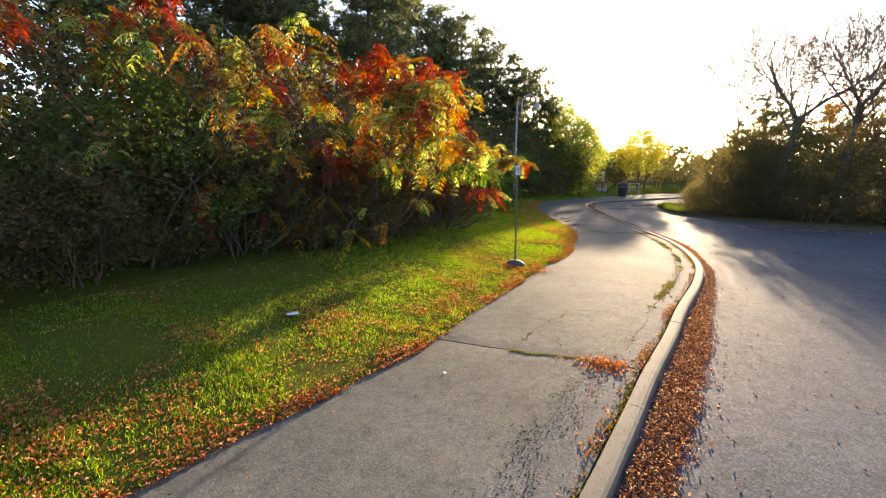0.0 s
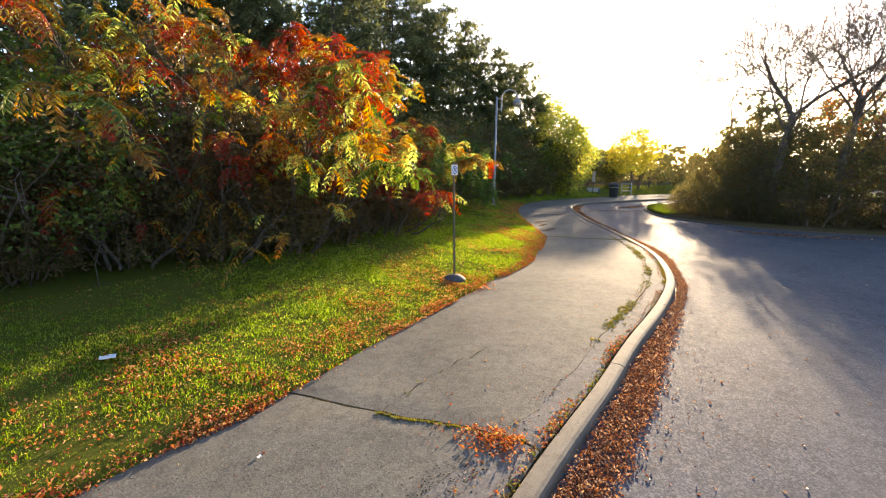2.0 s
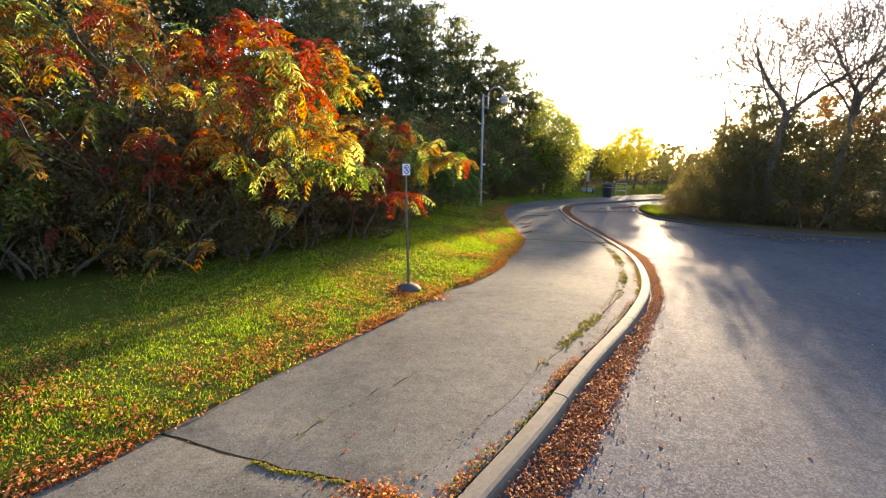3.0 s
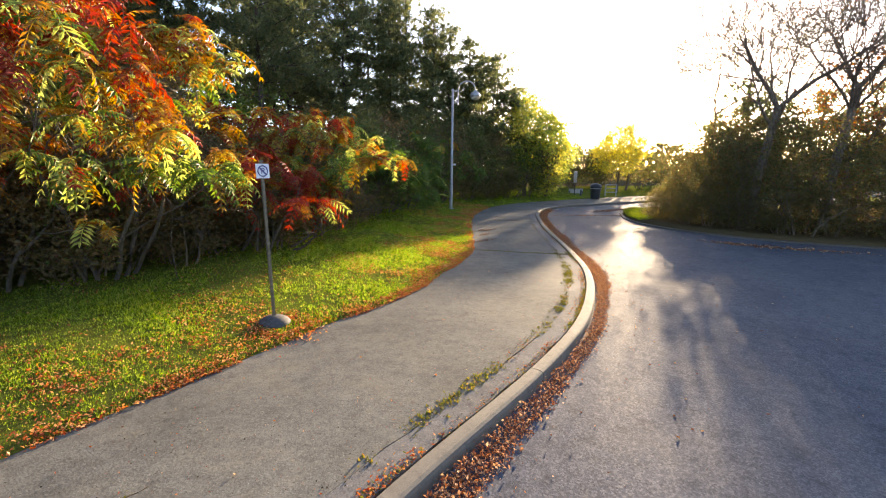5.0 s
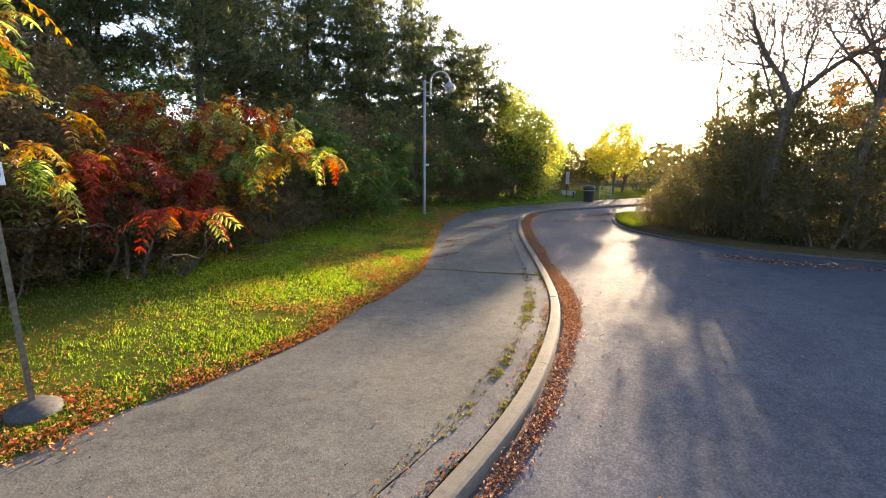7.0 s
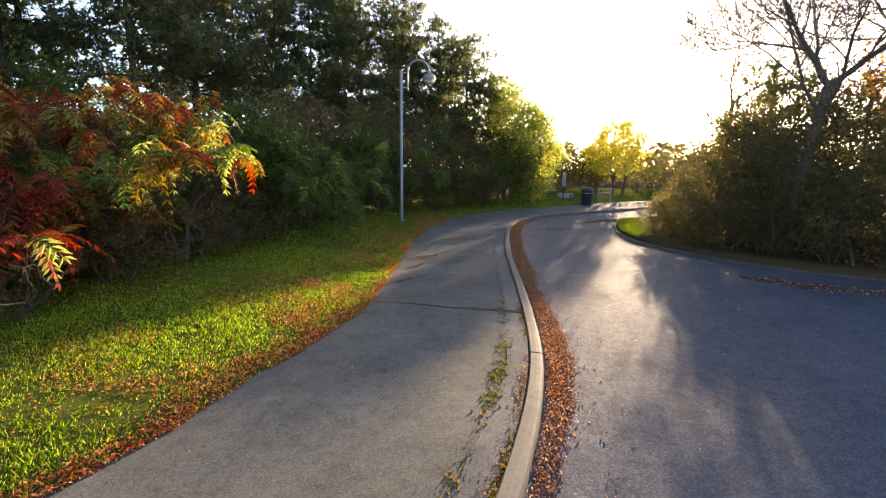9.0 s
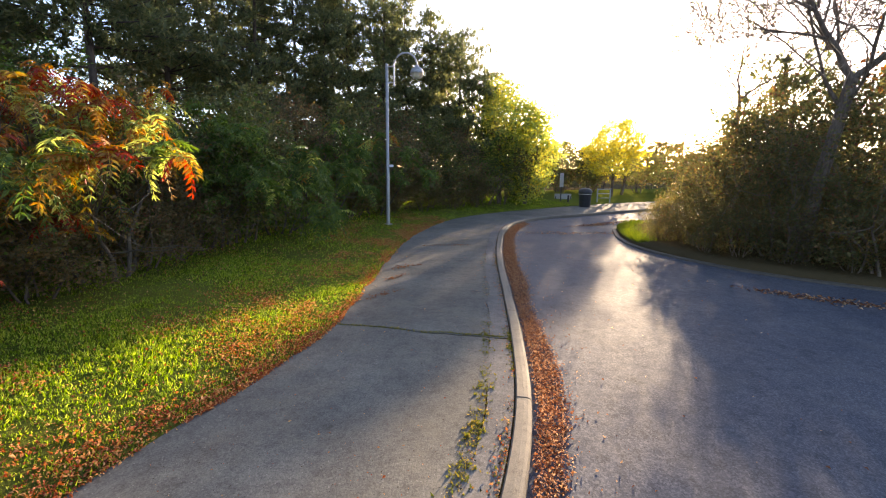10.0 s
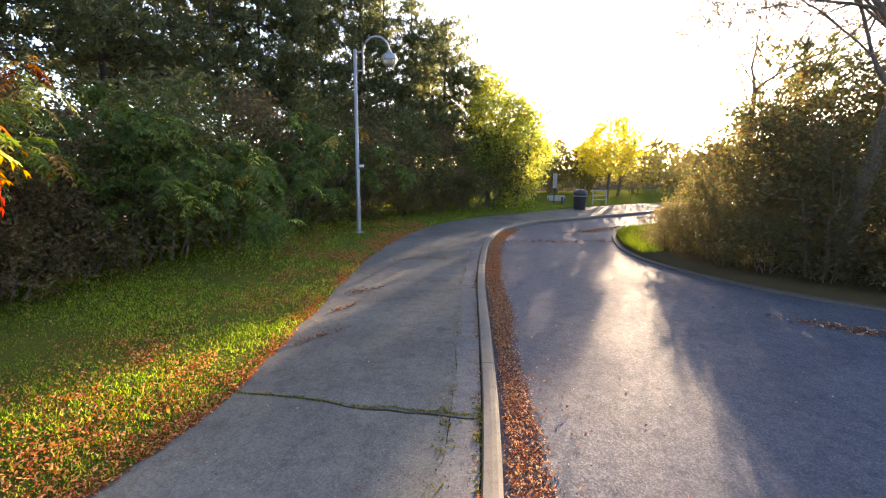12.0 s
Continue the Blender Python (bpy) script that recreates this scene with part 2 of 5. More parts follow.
def normals_right(line):
    d = np.gradient(line[:, :2], axis=0)
    d /= np.linalg.norm(d, axis=1)[:, None]
    return np.stack([d[:, 1], -d[:, 0]], 1)


def sweep(line, offsets, heights):
    """A strip of section points (offset to the right, height) along a plan line. Returns verts and quads."""
    nr = normals_right(line)
    k, n = len(offsets), len(line)
    v = np.zeros((n, k, 3))
    for j in range(k):
        v[:, j, :2] = line[:, :2] + nr * np.asarray(offsets[j]).reshape(-1, 1)
        v[:, j, 2] = heights[j]
    idx = np.arange(n * k).reshape(n, k)
    q = np.stack([idx[:-1, :-1], idx[:-1, 1:], idx[1:, 1:], idx[1:, :-1]], -1).reshape(-1, 4)
    return v.reshape(-1, 3), q


def tube(points, radii, sides=5):
    """A tapered tube along points; returns verts and quads."""
    p = np.asarray(points, dtype=float)
    r = np.asarray(radii, dtype=float)
    d = np.gradient(p, axis=0)
    d /= np.linalg.norm(d, axis=1)[:, None] + 1e-9
    ref = np.where(np.abs(d[:, 2:3]) > 0.9, np.array([[1.0, 0, 0]]), np.array([[0, 0, 1.0]]))
    a = np.cross(d, ref)
    a /= np.linalg.norm(a, axis=1)[:, None] + 1e-9
    b = np.cross(d, a)
    ang = np.arange(sides) * 2 * math.pi / sides
    v = p[:, None] + r[:, None, None] * (np.cos(ang)[None, :, None] * a[:, None] + np.sin(ang)[None, :, None] * b[:, None])
    i = np.arange(len(p) - 1)[:, None] * sides
    j = np.arange(sides)[None]
    j2 = (j + 1) % sides
    q = np.stack([i + j, i + j2, i + sides + j2, i + sides + j], -1).reshape(-1, 4)
    return v.reshape(-1, 3), q


class Pile:
    """Collects verts and faces into one mesh."""

    def __init__(self):
        self.v, self.f, self.n = [], {3: [], 4: []}, 0

    def add(self, v, f):
        f = np.asarray(f)
        self.v.append(np.asarray(v).reshape(-1, 3))
        self.f[f.shape[1]].append(f + self.n)
        self.n += len(self.v[-1])

    def mesh(self, name, material, smooth=False):
        if not self.n:
            return None
        return mesh_of(name, np.vstack(self.v), [np.vstack(b) for b in self.f.values() if b], material, smooth)


def unit(a):
    return a / (np.linalg.norm(a, axis=-1, keepdims=True) + 1e-9)


def blades(base, axis, side, length, width, fold=0.15):
    """Diamond leaves: base, long axis, side axis (n, 3), length and width (n). Returns verts and triangles."""
    n = len(base)
    nor = np.cross(axis, side)
    L, W = length[:, None], width[:, None]
    v = np.stack([base, base + axis * L * 0.45 - side * W * 0.5 + nor * W * fold, base + axis * L - nor * L * 0.12,
                  base + axis * L * 0.45 + side * W * 0.5 + nor * W * fold], 1)
    i = np.arange(n)[:, None] * 4
    f = np.concatenate([i + np.array([[0, 1, 2]]), i + np.array([[0, 2, 3]])])
    return v.reshape(-1, 3), f


def scatter_leaves(centres, size, r, flat=0.3):
    """Leaves at the centres, turned at random; flat: how much they lie level."""
    n = len(centres)
    ax = r.normal(size=(n, 3))
    ax[:, 2] = ax[:, 2] * (1 - flat) - 0.35 * flat
    ax = unit(ax)
    sd = unit(np.cross(ax, r.normal(size=(n, 3)) * (1 - flat) + np.array([0, 0, flat * 1.5])))
    L = size * r.uniform(0.65, 1.25, n)
    return blades(centres, ax, sd, L, L * r.uniform(0.5, 0.75, n))


def fronds(base, way, length, r, pairs=7):
    """Pinnate leaves that arch and droop: verts and triangles."""
    n = len(base)
    way = unit(way)
    horiz = way.copy()
    horiz[:, 2] = 0
    horiz = unit(horiz + 1e-6)
    lat = np.stack([-horiz[:, 1], horiz[:, 0], np.zeros(n)], 1)
    lat = unit(lat + r.normal(scale=0.15, size=(n, 3)))
    B, A, S, Ls, Ws = [], [], [], [], []
    droop = r.uniform(0.4, 1.35, n)
    prev = base
    pile = Pile()
    for k in range(1, pairs + 1):
        t = k / pairs
        pt = base + way * (length * t)[:, None] + np.array([0, 0, -1.0]) * (droop * length * t * t)[:, None]
        tan = unit(pt - prev)
        ll = length * 0.36 * (0.55 + 0.9 * t * (1.15 - t) * 1.6)
        for s in (-1, 1):
            ax = unit(lat * s * 0.85 + tan * 0.5 + np.array([0, 0, -0.28]) + r.normal(scale=0.12, size=(n, 3)))
            B.append(pt), A.append(ax), S.append(unit(np.cross(ax, np.cross(lat, tan) + 0.01))), Ls.append(ll), Ws.append(ll * 0.30)
        v = np.stack([prev - lat * 0.004, prev + lat * 0.004, pt + lat * 0.003, pt - lat * 0.003], 1).reshape(-1, 3)
        pile.add(v, np.arange(n)[:, None] * 4 + np.array([[0, 1, 2, 3]]))
        prev = pt
    B.append(prev), A.append(tan), S.append(lat), Ls.append(length * 0.25), Ws.append(length * 0.08)
    v, f = blades(np.concatenate(B), np.concatenate(A), np.concatenate(S), np.concatenate(Ls), np.concatenate(Ws))
    pile.add(v, f)
    return pile


def limb(start, way, length, r, bend=0.25, n=6, rise=0.0):
    """A wandering line of n + 1 points."""
    p = [np.asarray(start, float)]
    w = unit(np.asarray(way, float))
    for _ in range(n):
        w = unit(w + r.normal(scale=bend, size=3) * 0.5 + np.array([0, 0, rise]))
        p.append(p[-1] + w * length / n)
    return np.array(p)


def grow(pile, start, way, length, radius, depth, r, tips, spread=0.75, kids=(2, 4), bend=0.3, rise=0.08, shrink=(0.55, 0.8), thin=0.012):
    """A branching skeleton; adds tubes to the pile and its ends to tips."""
    line = limb(start, way, length, r, bend, 6 if depth > 1 else 4, rise)
    rad = np.linspace(radius, max(radius * 0.5, thin * 0.4), len(line))
    pile.add(*tube(line, rad, 7 if radius > 0.06 else 5 if radius > 0.02 else 3))
    if depth == 0:
        tips.append((line[-1], unit(line[-1] - line[-2]), line))
        return
    d = unit(line[-1] - line[-2])
    for k in range(r.integers(kids[0], kids[1] + 1)):
        i = len(line) - 1 if k < 2 else r.integers(len(line) // 2, len(line))
        w = unit(d + r.normal(size=3) * spread)
        grow(pile, line[i], w, length * r.uniform(*shrink), rad[i] * (0.8 if k == 0 else 0.62), depth - 1, r, tips, spread, kids, bend, rise, shrink, thin)


def ramify(pile, start, way, length, radius, depth, r, tips):
    """A long limb that arches out, with side twigs all along it, finer at each turn."""
    n = (8, 6, 5, 4)[3 - depth]
    line = limb(start, way, length, r, 0.22, n, 0.035)
    rad = np.linspace(radius, max(radius * 0.4, 0.008), n + 1)
    pile.add(*tube(line, rad, 7 if radius > 0.05 else 4 if radius > 0.02 else 3))
    if depth == 0:
        tips.append((line[-1], unit(line[-1] - line[-2]), line))
        return
    turn = r.uniform(0, 2 * math.pi)
    for i in range(2, n + 1):
        for _ in range(1 if i < n else 2):
            d = unit(line[i] - line[i - 1])
            turn += 2.4 + r.normal(scale=0.4)
            u = unit(np.cross(d, np.array([0.3, 0.1, 1.0])))
            w = unit(d * r.uniform(0.7, 1.2) + (u * math.cos(turn) + np.cross(d, u) * math.sin(turn)) * 0.75)
            ramify(pile, line[i], w, length * r.uniform(0.46, 0.78) * (1.2 - 0.5 * i / n), max(rad[i] * 0.6, 0.010), depth - 1, r, tips)


# ---- plan ----
# pairs of plan points: lawn edge of the path, inner edge of the curb
STATIONS = [
    (-14.5, -13.0, -11.0, -14.5), (-6.3, -3.0, -3.25, -3.25), (-1.95, 2.38, 0.30, 1.62), (-0.95, 3.70, 1.30, 3.05),
    (-0.07, 4.95, 2.05, 4.18), (0.58, 6.19, 2.77, 5.20), (1.30, 7.45, 3.50, 6.30), (2.08, 8.85, 4.60, 7.85),
    (3.00, 10.35, 5.45, 9.28), (3.60, 11.90, 6.06, 10.80), (4.08, 13.30, 6.48, 12.35), (4.33, 14.52, 6.70, 14.05),
    (4.42, 15.90, 6.85, 15.90), (4.52, 18.50, 7.05, 18.60), (4.72, 21.50, 7.34, 21.20), (5.20, 24.20, 7.85, 24.20),
    (6.20, 27.20, 8.70, 26.60), (8.20, 30.10, 10.30, 28.70), (10.70, 32.40, 12.30, 30.10), (14.0, 35.3, 15.6, 32.5),
    (20.0, 39.5, 21.5, 36.3), (34.0, 46.5, 36.0, 43.0), (55.0, 56.0, 58.0, 52.0),
]
BOTH = spline(STATIONS, 0.22)
LAWN_EDGE, CURB_IN = BOTH[:, :2].copy(), BOTH[:, 2:].copy()
for i in range(len(LAWN_EDGE)):   # the turf creeps unevenly over the asphalt's edge
    x, y = LAWN_EDGE[i]
    LAWN_EDGE[i] += 0.05 * np.array([noise.noise(Vector((x * 1.7, y * 1.7, 0))), noise.noise(Vector((x * 1.7, y * 1.7, 9)))])
SMOOTH_EDGE = BOTH[:, :2].copy()
for _ in range(60):
    SMOOTH_EDGE[1:-1] = (SMOOTH_EDGE[:-2] + 2 * SMOOTH_EDGE[1:-1] + SMOOTH_EDGE[2:]) / 4
ROAD_Z, PATH_Z = -0.105, 0.0


def lawn_height(d):
    d = np.asarray(d, dtype=float)
    return 0.025 + 0.10 * np.minimum(d, 2.5) + 0.025 * np.clip(d - 2.5, 0, 8)


def nearest_edge(xy):
    """Distance from plan points to the lawn edge, positive on the lawn's side."""
    xy = np.asarray(xy, float)
    e = LAWN_EDGE
    nr = normals_right(SMOOTH_EDGE)
    out = np.zeros(len(xy))
    for a in range(0, len(xy), 2000):
        q = xy[a:a + 2000]
        d = q[:, None] - e[None]
        k = np.argmin((d ** 2).sum(-1), 1)
        w = q - e[k]
        out[a:a + 2000] = np.linalg.norm(w, axis=1) * np.where((w * nr[k]).sum(1) > 0, -1, 1)
    return out


def ground_at(x, y):
    d = float(nearest_edge([(x, y)])[0])
    return float(lawn_height(d)) if d > 0 else PATH_Z


# ground: one sheet to the horizon
def build_ground():
    a = np.concatenate([[-1500, -600, -250, -120], np.arange(-80, 101, 2.0), [130, 250, 600, 1500]])
    X, Y = np.meshgrid(a, a, indexing="ij")
    xy = np.stack([X.ravel(), Y.ravel()], 1)
    d = nearest_edge(xy)
    s = np.clip((d - 4.0) / 4.0, 0, 1)
    far = np.clip((np.hypot(xy[:, 0] - 25, xy[:, 1] - 10) - 75) / 30, 0, 1)
    z = -0.22 + 0.62 * np.maximum(s * s * (3 - 2 * s), far)
    n = len(a)
    i = np.arange(n * n).reshape(n, n)
    q = np.stack([i[:-1, :-1], i[1:, :-1], i[1:, 1:], i[:-1, 1:]], -1).reshape(-1, 4)
    tagged(new("ground", mesh_of("ground", np.column_stack([xy, z]), q, M_SOIL, True)), "dark woodland soil with old leaves, out to the horizon", "ground", kind="structure")


def build_road():
    # from the curb outwards to the right, wide enough to lie under the island
    line = CURB_IN
    near = line + normals_right(line) * 0.06
    pts = [tuple(p) for p in near[::2]] + [(75.0, 52.0), (75.0, -40.0), (-6.0, -40.0)]
    bm = bmesh.new()
    face = bm.faces.new([bm.verts.new((x, y, ROAD_Z)) for x, y in pts])
    bmesh.ops.triangulate(bm, faces=[face])
    tagged(part("road", bm, M_ROAD, None), "worn dark grey asphalt road and parking area", "road", kind="structure")


def joint_wave(x, y):
    """How far a joint wanders along the path at a plan point."""
    return 0.085 * noise.noise(Vector((x * 1.1, y * 1.1, 31))) + 0.035 * noise.noise(Vector((x * 4.5, y * 4.5, 33)))


def ribbon(name, left, right, z, cuts, material, parent, depth=0.09, across=22, label=""):
    """Slabs between two plan lines, cut at the given stations (indices), with wandering joints between them."""
    made = []
    for a, b in zip(cuts[:-1], cuts[1:]):
        L, R = left[a:b + 1].copy(), right[a:b + 1].copy()
        u = np.linspace(0, 1, across + 1)
        top = L[:, None] * (1 - u)[None, :, None] + R[:, None] * u[None, :, None]
        for end, way in ((0, 1), (-1, -1)):
            along_path = unit(top[1] - top[0] if end == 0 else top[-1] - top[-2])
            gap = np.array([0.010 + 0.024 * abs(noise.noise(Vector((x * 3, y * 3, 35 + end)))) for x, y in top[end]])
            wave = np.array([joint_wave(x, y) for x, y in top[end]])
            top[end] = top[end] + along_path * (wave + way * gap)[:, None]
        n, k = len(L), across + 1
        zz = np.full((n, k), z)
        for i in range(n):
            for j in range(k):
                zz[i, j] = z + 0.008 * noise.noise(Vector((top[i, j, 0] * 0.7, top[i, j, 1] * 0.7, 3)))
        zz[[0, -1]] -= 0.006
        v = np.concatenate([top.reshape(-1, 2), np.concatenate([top[:, 0], top[:, -1], top[0], top[-1]])])
        z2 = np.concatenate([zz.ravel(), np.full(2 * n + 2 * k, z - depth)])
        i = np.arange(n * k).reshape(n, k)
        q = [np.stack([i[:-1, :-1], i[:-1, 1:], i[1:, 1:], i[1:, :-1]], -1).reshape(-1, 4)]
        o = n * k
        for rim, start, m in ((i[:, 0], o, n), (i[:, -1], o + n, n), (i[0], o + 2 * n, k), (i[-1], o + 2 * n + k, k)):
            lo = start + np.arange(m)
            q.append(np.stack([rim[:-1], rim[1:], lo[1:], lo[:-1]], -1))
        made.append(put(name, mesh_of(name, np.column_stack([v, z2]), np.vstack(q), material, False), parent, label))
    return made


def path_top(xy):
    """Height of the slightly uneven asphalt under plan points."""
    return np.array([0.008 * noise.noise(Vector((x * 0.7, y * 0.7, 3))) for x, y in np.asarray(xy)[:, :2]])


def station_near(x, y):
    return int(np.argmin(((CURB_IN - np.array([x, y])) ** 2).sum(1)))


def build_pavement():
    pave = thing("pavement", (0, 0, 0), "grey worn asphalt footpath with cracked transverse joints", "footpath", kind="structure")
    bed = np.concatenate([LAWN_EDGE - normals_right(LAWN_EDGE) * 0.3, (CURB_IN + normals_right(CURB_IN) * 0.03)])
    n = len(LAWN_EDGE)
    i = np.arange(n - 1)
    put("path_bed", mesh_of("path_bed", np.column_stack([bed, np.full(2 * n, -0.013)]), np.stack([i, i + n, i + n + 1, i + 1], -1), M_SOIL), pave, "dark earth in the joints")
    nr = normals_right(CURB_IN)
    ragged = lambda p, f, k: noise.noise(Vector((p[0] * f, p[1] * f, k)))
    wob = np.array([0.06 * ragged(p, 1.0, 5) + 0.05 * ragged(p, 2.7, 6) for p in CURB_IN])
    inner = CURB_IN - nr * (0.28 + 0.6 * wob + 0.20 * np.clip((4.6 - CURB_IN[:, 1]) / 1.2, 0, 1))[:, None]
    open_joint = np.array([0.0005 + 0.024 * max(0.0, ragged(p, 1.6, 7) + 0.4 * ragged(p, 5.0, 8)) * min(1, max(0, p[1] - 4.8)) for p in CURB_IN])
    rim_joint = np.array([0.016 + 0.040 * max(0.0, ragged(p, 1.3, 9) + 0.5 * ragged(p, 4.0, 10)) for p in CURB_IN])
    cuts = [0, station_near(2.05, 4.18), station_near(6.70, 14.05), station_near(10.3, 28.7), n - 1]
    ribbon("path_slab", LAWN_EDGE, inner, PATH_Z, cuts, M_PATH, pave)
    for k, pts in enumerate((((0.80, 4.66), (0.91, 4.88), (1.06, 5.10), (1.21, 5.35), (1.41, 5.57), (1.67, 5.86), (1.78, 6.02)), ((5.0, 17.4), (5.5, 17.7), (6.1, 17.6)))):
        line = spline(pts, 0.05)
        line = line + np.array([[0.05 * noise.noise(Vector((x * 7, y * 7, k))), 0.05 * noise.noise(Vector((x * 7, y * 7, k + 5)))] for x, y in line])
        w = np.array([0.0005 + 0.009 * max(0.0, noise.noise(Vector((x * 5, y * 5, 1))) + 0.15) for x, y in line])
        v, q = sweep(line, [-w, w], [0.0, 0.0])
        v = np.asarray(v, float)
        v[:, 2] = path_top(v[:, :2]) + 0.0015
        put("crack", mesh_of("crack", v, q, M_SOIL), pave, "earth-filled crack")
    cuts2 = [0] + [station_near(*p) for p in ((2.05, 4.18), (6.70, 14.05), (10.3, 28.7))] + [n - 1]
    ribbon("edge_slab", inner + nr * open_joint[:, None], CURB_IN - nr * rim_joint[:, None], PATH_Z - 0.001, cuts2, M_STRIP, pave, 0.09, 4)


def curb_pieces(line, name, label, piece=2.4, shift=0.0, width=0.15, top=0.018, material=None):
    root = thing(name, (0, 0, 0), label, "curb", kind="structure")
    s = np.concatenate([[0], np.cumsum(np.linalg.norm(np.diff(line, axis=0), axis=1))])
    marks = np.arange(shift % piece - piece, s[-1] + piece, piece)
    for k, (a, b) in enumerate(zip(marks[:-1], marks[1:])):
        a, b = max(a, 0) + 0.006, min(b, s[-1]) - 0.006
        if b - a < 0.2:
            continue
        m = max(2, int((b - a) / 0.24))
        t = np.linspace(a, b, m + 1)
        seg = np.stack([np.interp(t, s, line[:, 0]), np.interp(t, s, line[:, 1])], 1)
        dz = 0.006 * noise.noise(Vector((k * 3.7, 1, 2)))
        w = width
        off = [0.0, 0.0, 0.012, w * 0.5, w - 0.035, w - 0.01, w, w + 0.012]
        hgt = [-0.20, top - 0.014 + dz, top + dz, top + 0.002 + dz, top - 0.002 + dz, top - 0.014 + dz, top - 0.04 + dz, -0.22]
        v, q = sweep(seg, off, hgt)
        c = len(off)
        caps = [np.array([[j, c - 1 - j, c - 2 - j, j + 1] for j in range(3)]), np.array([[len(v) - c + j + 1, len(v) - 2 - j, len(v) - 1 - j, len(v) - c + j] for j in range(3)])]
        put("curb_stone", mesh_of("curb_stone", v, np.vstack([q] + caps), material or M_CURB, False), root)


ISLAND = spline([(13.5, 27.3), (12.4, 25.8), (11.85, 24.3), (11.5, 22.9), (11.42, 21.4), (11.82, 19.9), (12.6, 18.5), (13.5, 17.55), (14.7, 16.75), (16.2, 16.1),
                 (18.5, 15.4), (24.0, 14.4), (38.0, 13.2), (60.0, 12.0), (66.0, 20.0), (60.0, 40.0), (45.0, 40.0), (30.0, 35.0), (20.0, 31.0), (16.0, 29.2), (13.5, 27.3)], 0.3)


def build_island():
    bm = bmesh.new()
    inset = ISLAND[:-1] - normals_right(ISLAND)[:-1] * 0.14
    rings = []
    cen = np.array([32.0, 25.0])
    for k, (u, z) in enumerate(((0, -0.2), (0.0, 0.0), (0.03, 0.06), (0.12, 0.16), (0.5, 0.35))):
        rings.append([bm.verts.new((*(p * (1 - u) + cen * u), z)) for p in inset])
    n = len(inset)
    for a, b in zip(rings[:-1], rings[1:]):
        for i in range(n):
            bm.faces.new((a[i], a[(i + 1) % n], b[(i + 1) % n], b[i]))
    mid = bm.verts.new((*cen, 0.4))
    for i in range(n):
        bm.faces.new((rings[-1][i], rings[-1][(i + 1) % n], mid))
    tagged(part("island_ground", bm, M_VERGE, None, smooth=True), "brown leaf-strewn planted island inside its curb", "grass island", kind="structure")
    curb_pieces(ISLAND - normals_right(ISLAND) * 0.15, "island_curb", "low grey concrete curb round the planted island", 3.0, top=-0.055, material=M_CURB_DIRT_SHADE)


def build_lawn():
    e = LAWN_EDGE
    left = -normals_right(SMOOTH_EDGE)
    d = np.array([-0.02, 0.0, 0.05, 0.25, 0.6, 1.1, 1.8, 2.6, 3.6, 4.8, 6.2, 8.0])
    n, k = len(e), len(d)
    xy = e[:, None] + left[:, None] * d[None, :, None]
    z = np.tile(lawn_height(np.maximum(d, 0)), (n, 1))
    z[:, 0], z[:, 1] = -0.06, 0.006
    for i in range(n):
        for j in range(2, k):
            z[i, j] += 0.03 * noise.noise(Vector((*xy[i, j] * 0.5, 0))) * min(1, d[j] * 2)
    i = np.arange(n * k).reshape(n, k)
    q = np.stack([i[:-1, :-1], i[1:, :-1], i[1:, 1:], i[:-1, 1:]], -1).reshape(-1, 4)
    tagged(new("lawn", mesh_of("lawn", np.column_stack([xy.reshape(-1, 2), z.ravel()]), q, M_TURF, True)), "mown green grass verge strewn with autumn leaves", "lawn", kind="structure")


build_ground()
build_road()
build_pavement()
curb_pieces(CURB_IN, "curb", "worn grey concrete curb along the footpath", 2.6, 1.2)
build_island()
build_lawn()


# ---- street furniture ----
def lathe(profile, sides=20):
    p = np.array(profile)
    a = np.arange(sides) * 2 * math.pi / sides
    v = np.stack([p[:, :1] * np.cos(a), p[:, :1] * np.sin(a), np.repeat(p[:, 1:], sides, 1)], -1).reshape(-1, 3)
    i = np.arange(len(p) - 1)[:, None] * sides
    j = np.arange(sides)[None]
    j2 = (j + 1) % sides
    return v, np.stack([i + j, i + j2, i + sides + j2, i + sides + j], -1).reshape(-1, 4)


def solid(name, material, parent, *pieces, label="", smooth=True, m=None):
    p = Pile()
    for v, f in pieces:
        p.add(v, f)
    return put(name, p.mesh(name, material, smooth), parent, label, m)


def box(x0, x1, y0, y1, z0, z1, bevel=0.0):
    bm = bmesh.new()
    bmesh.ops.create_cube(bm, size=1.0, matrix=Matrix.Translation(((x0 + x1) / 2, (y0 + y1) / 2, (z0 + z1) / 2)) @ Matrix.Diagonal((x1 - x0, y1 - y0, z1 - z0, 1)))
    if bevel:
        bmesh.ops.bevel(bm, geom=bm.edges[:], offset=bevel, segments=2, affect="EDGES")
    return bm


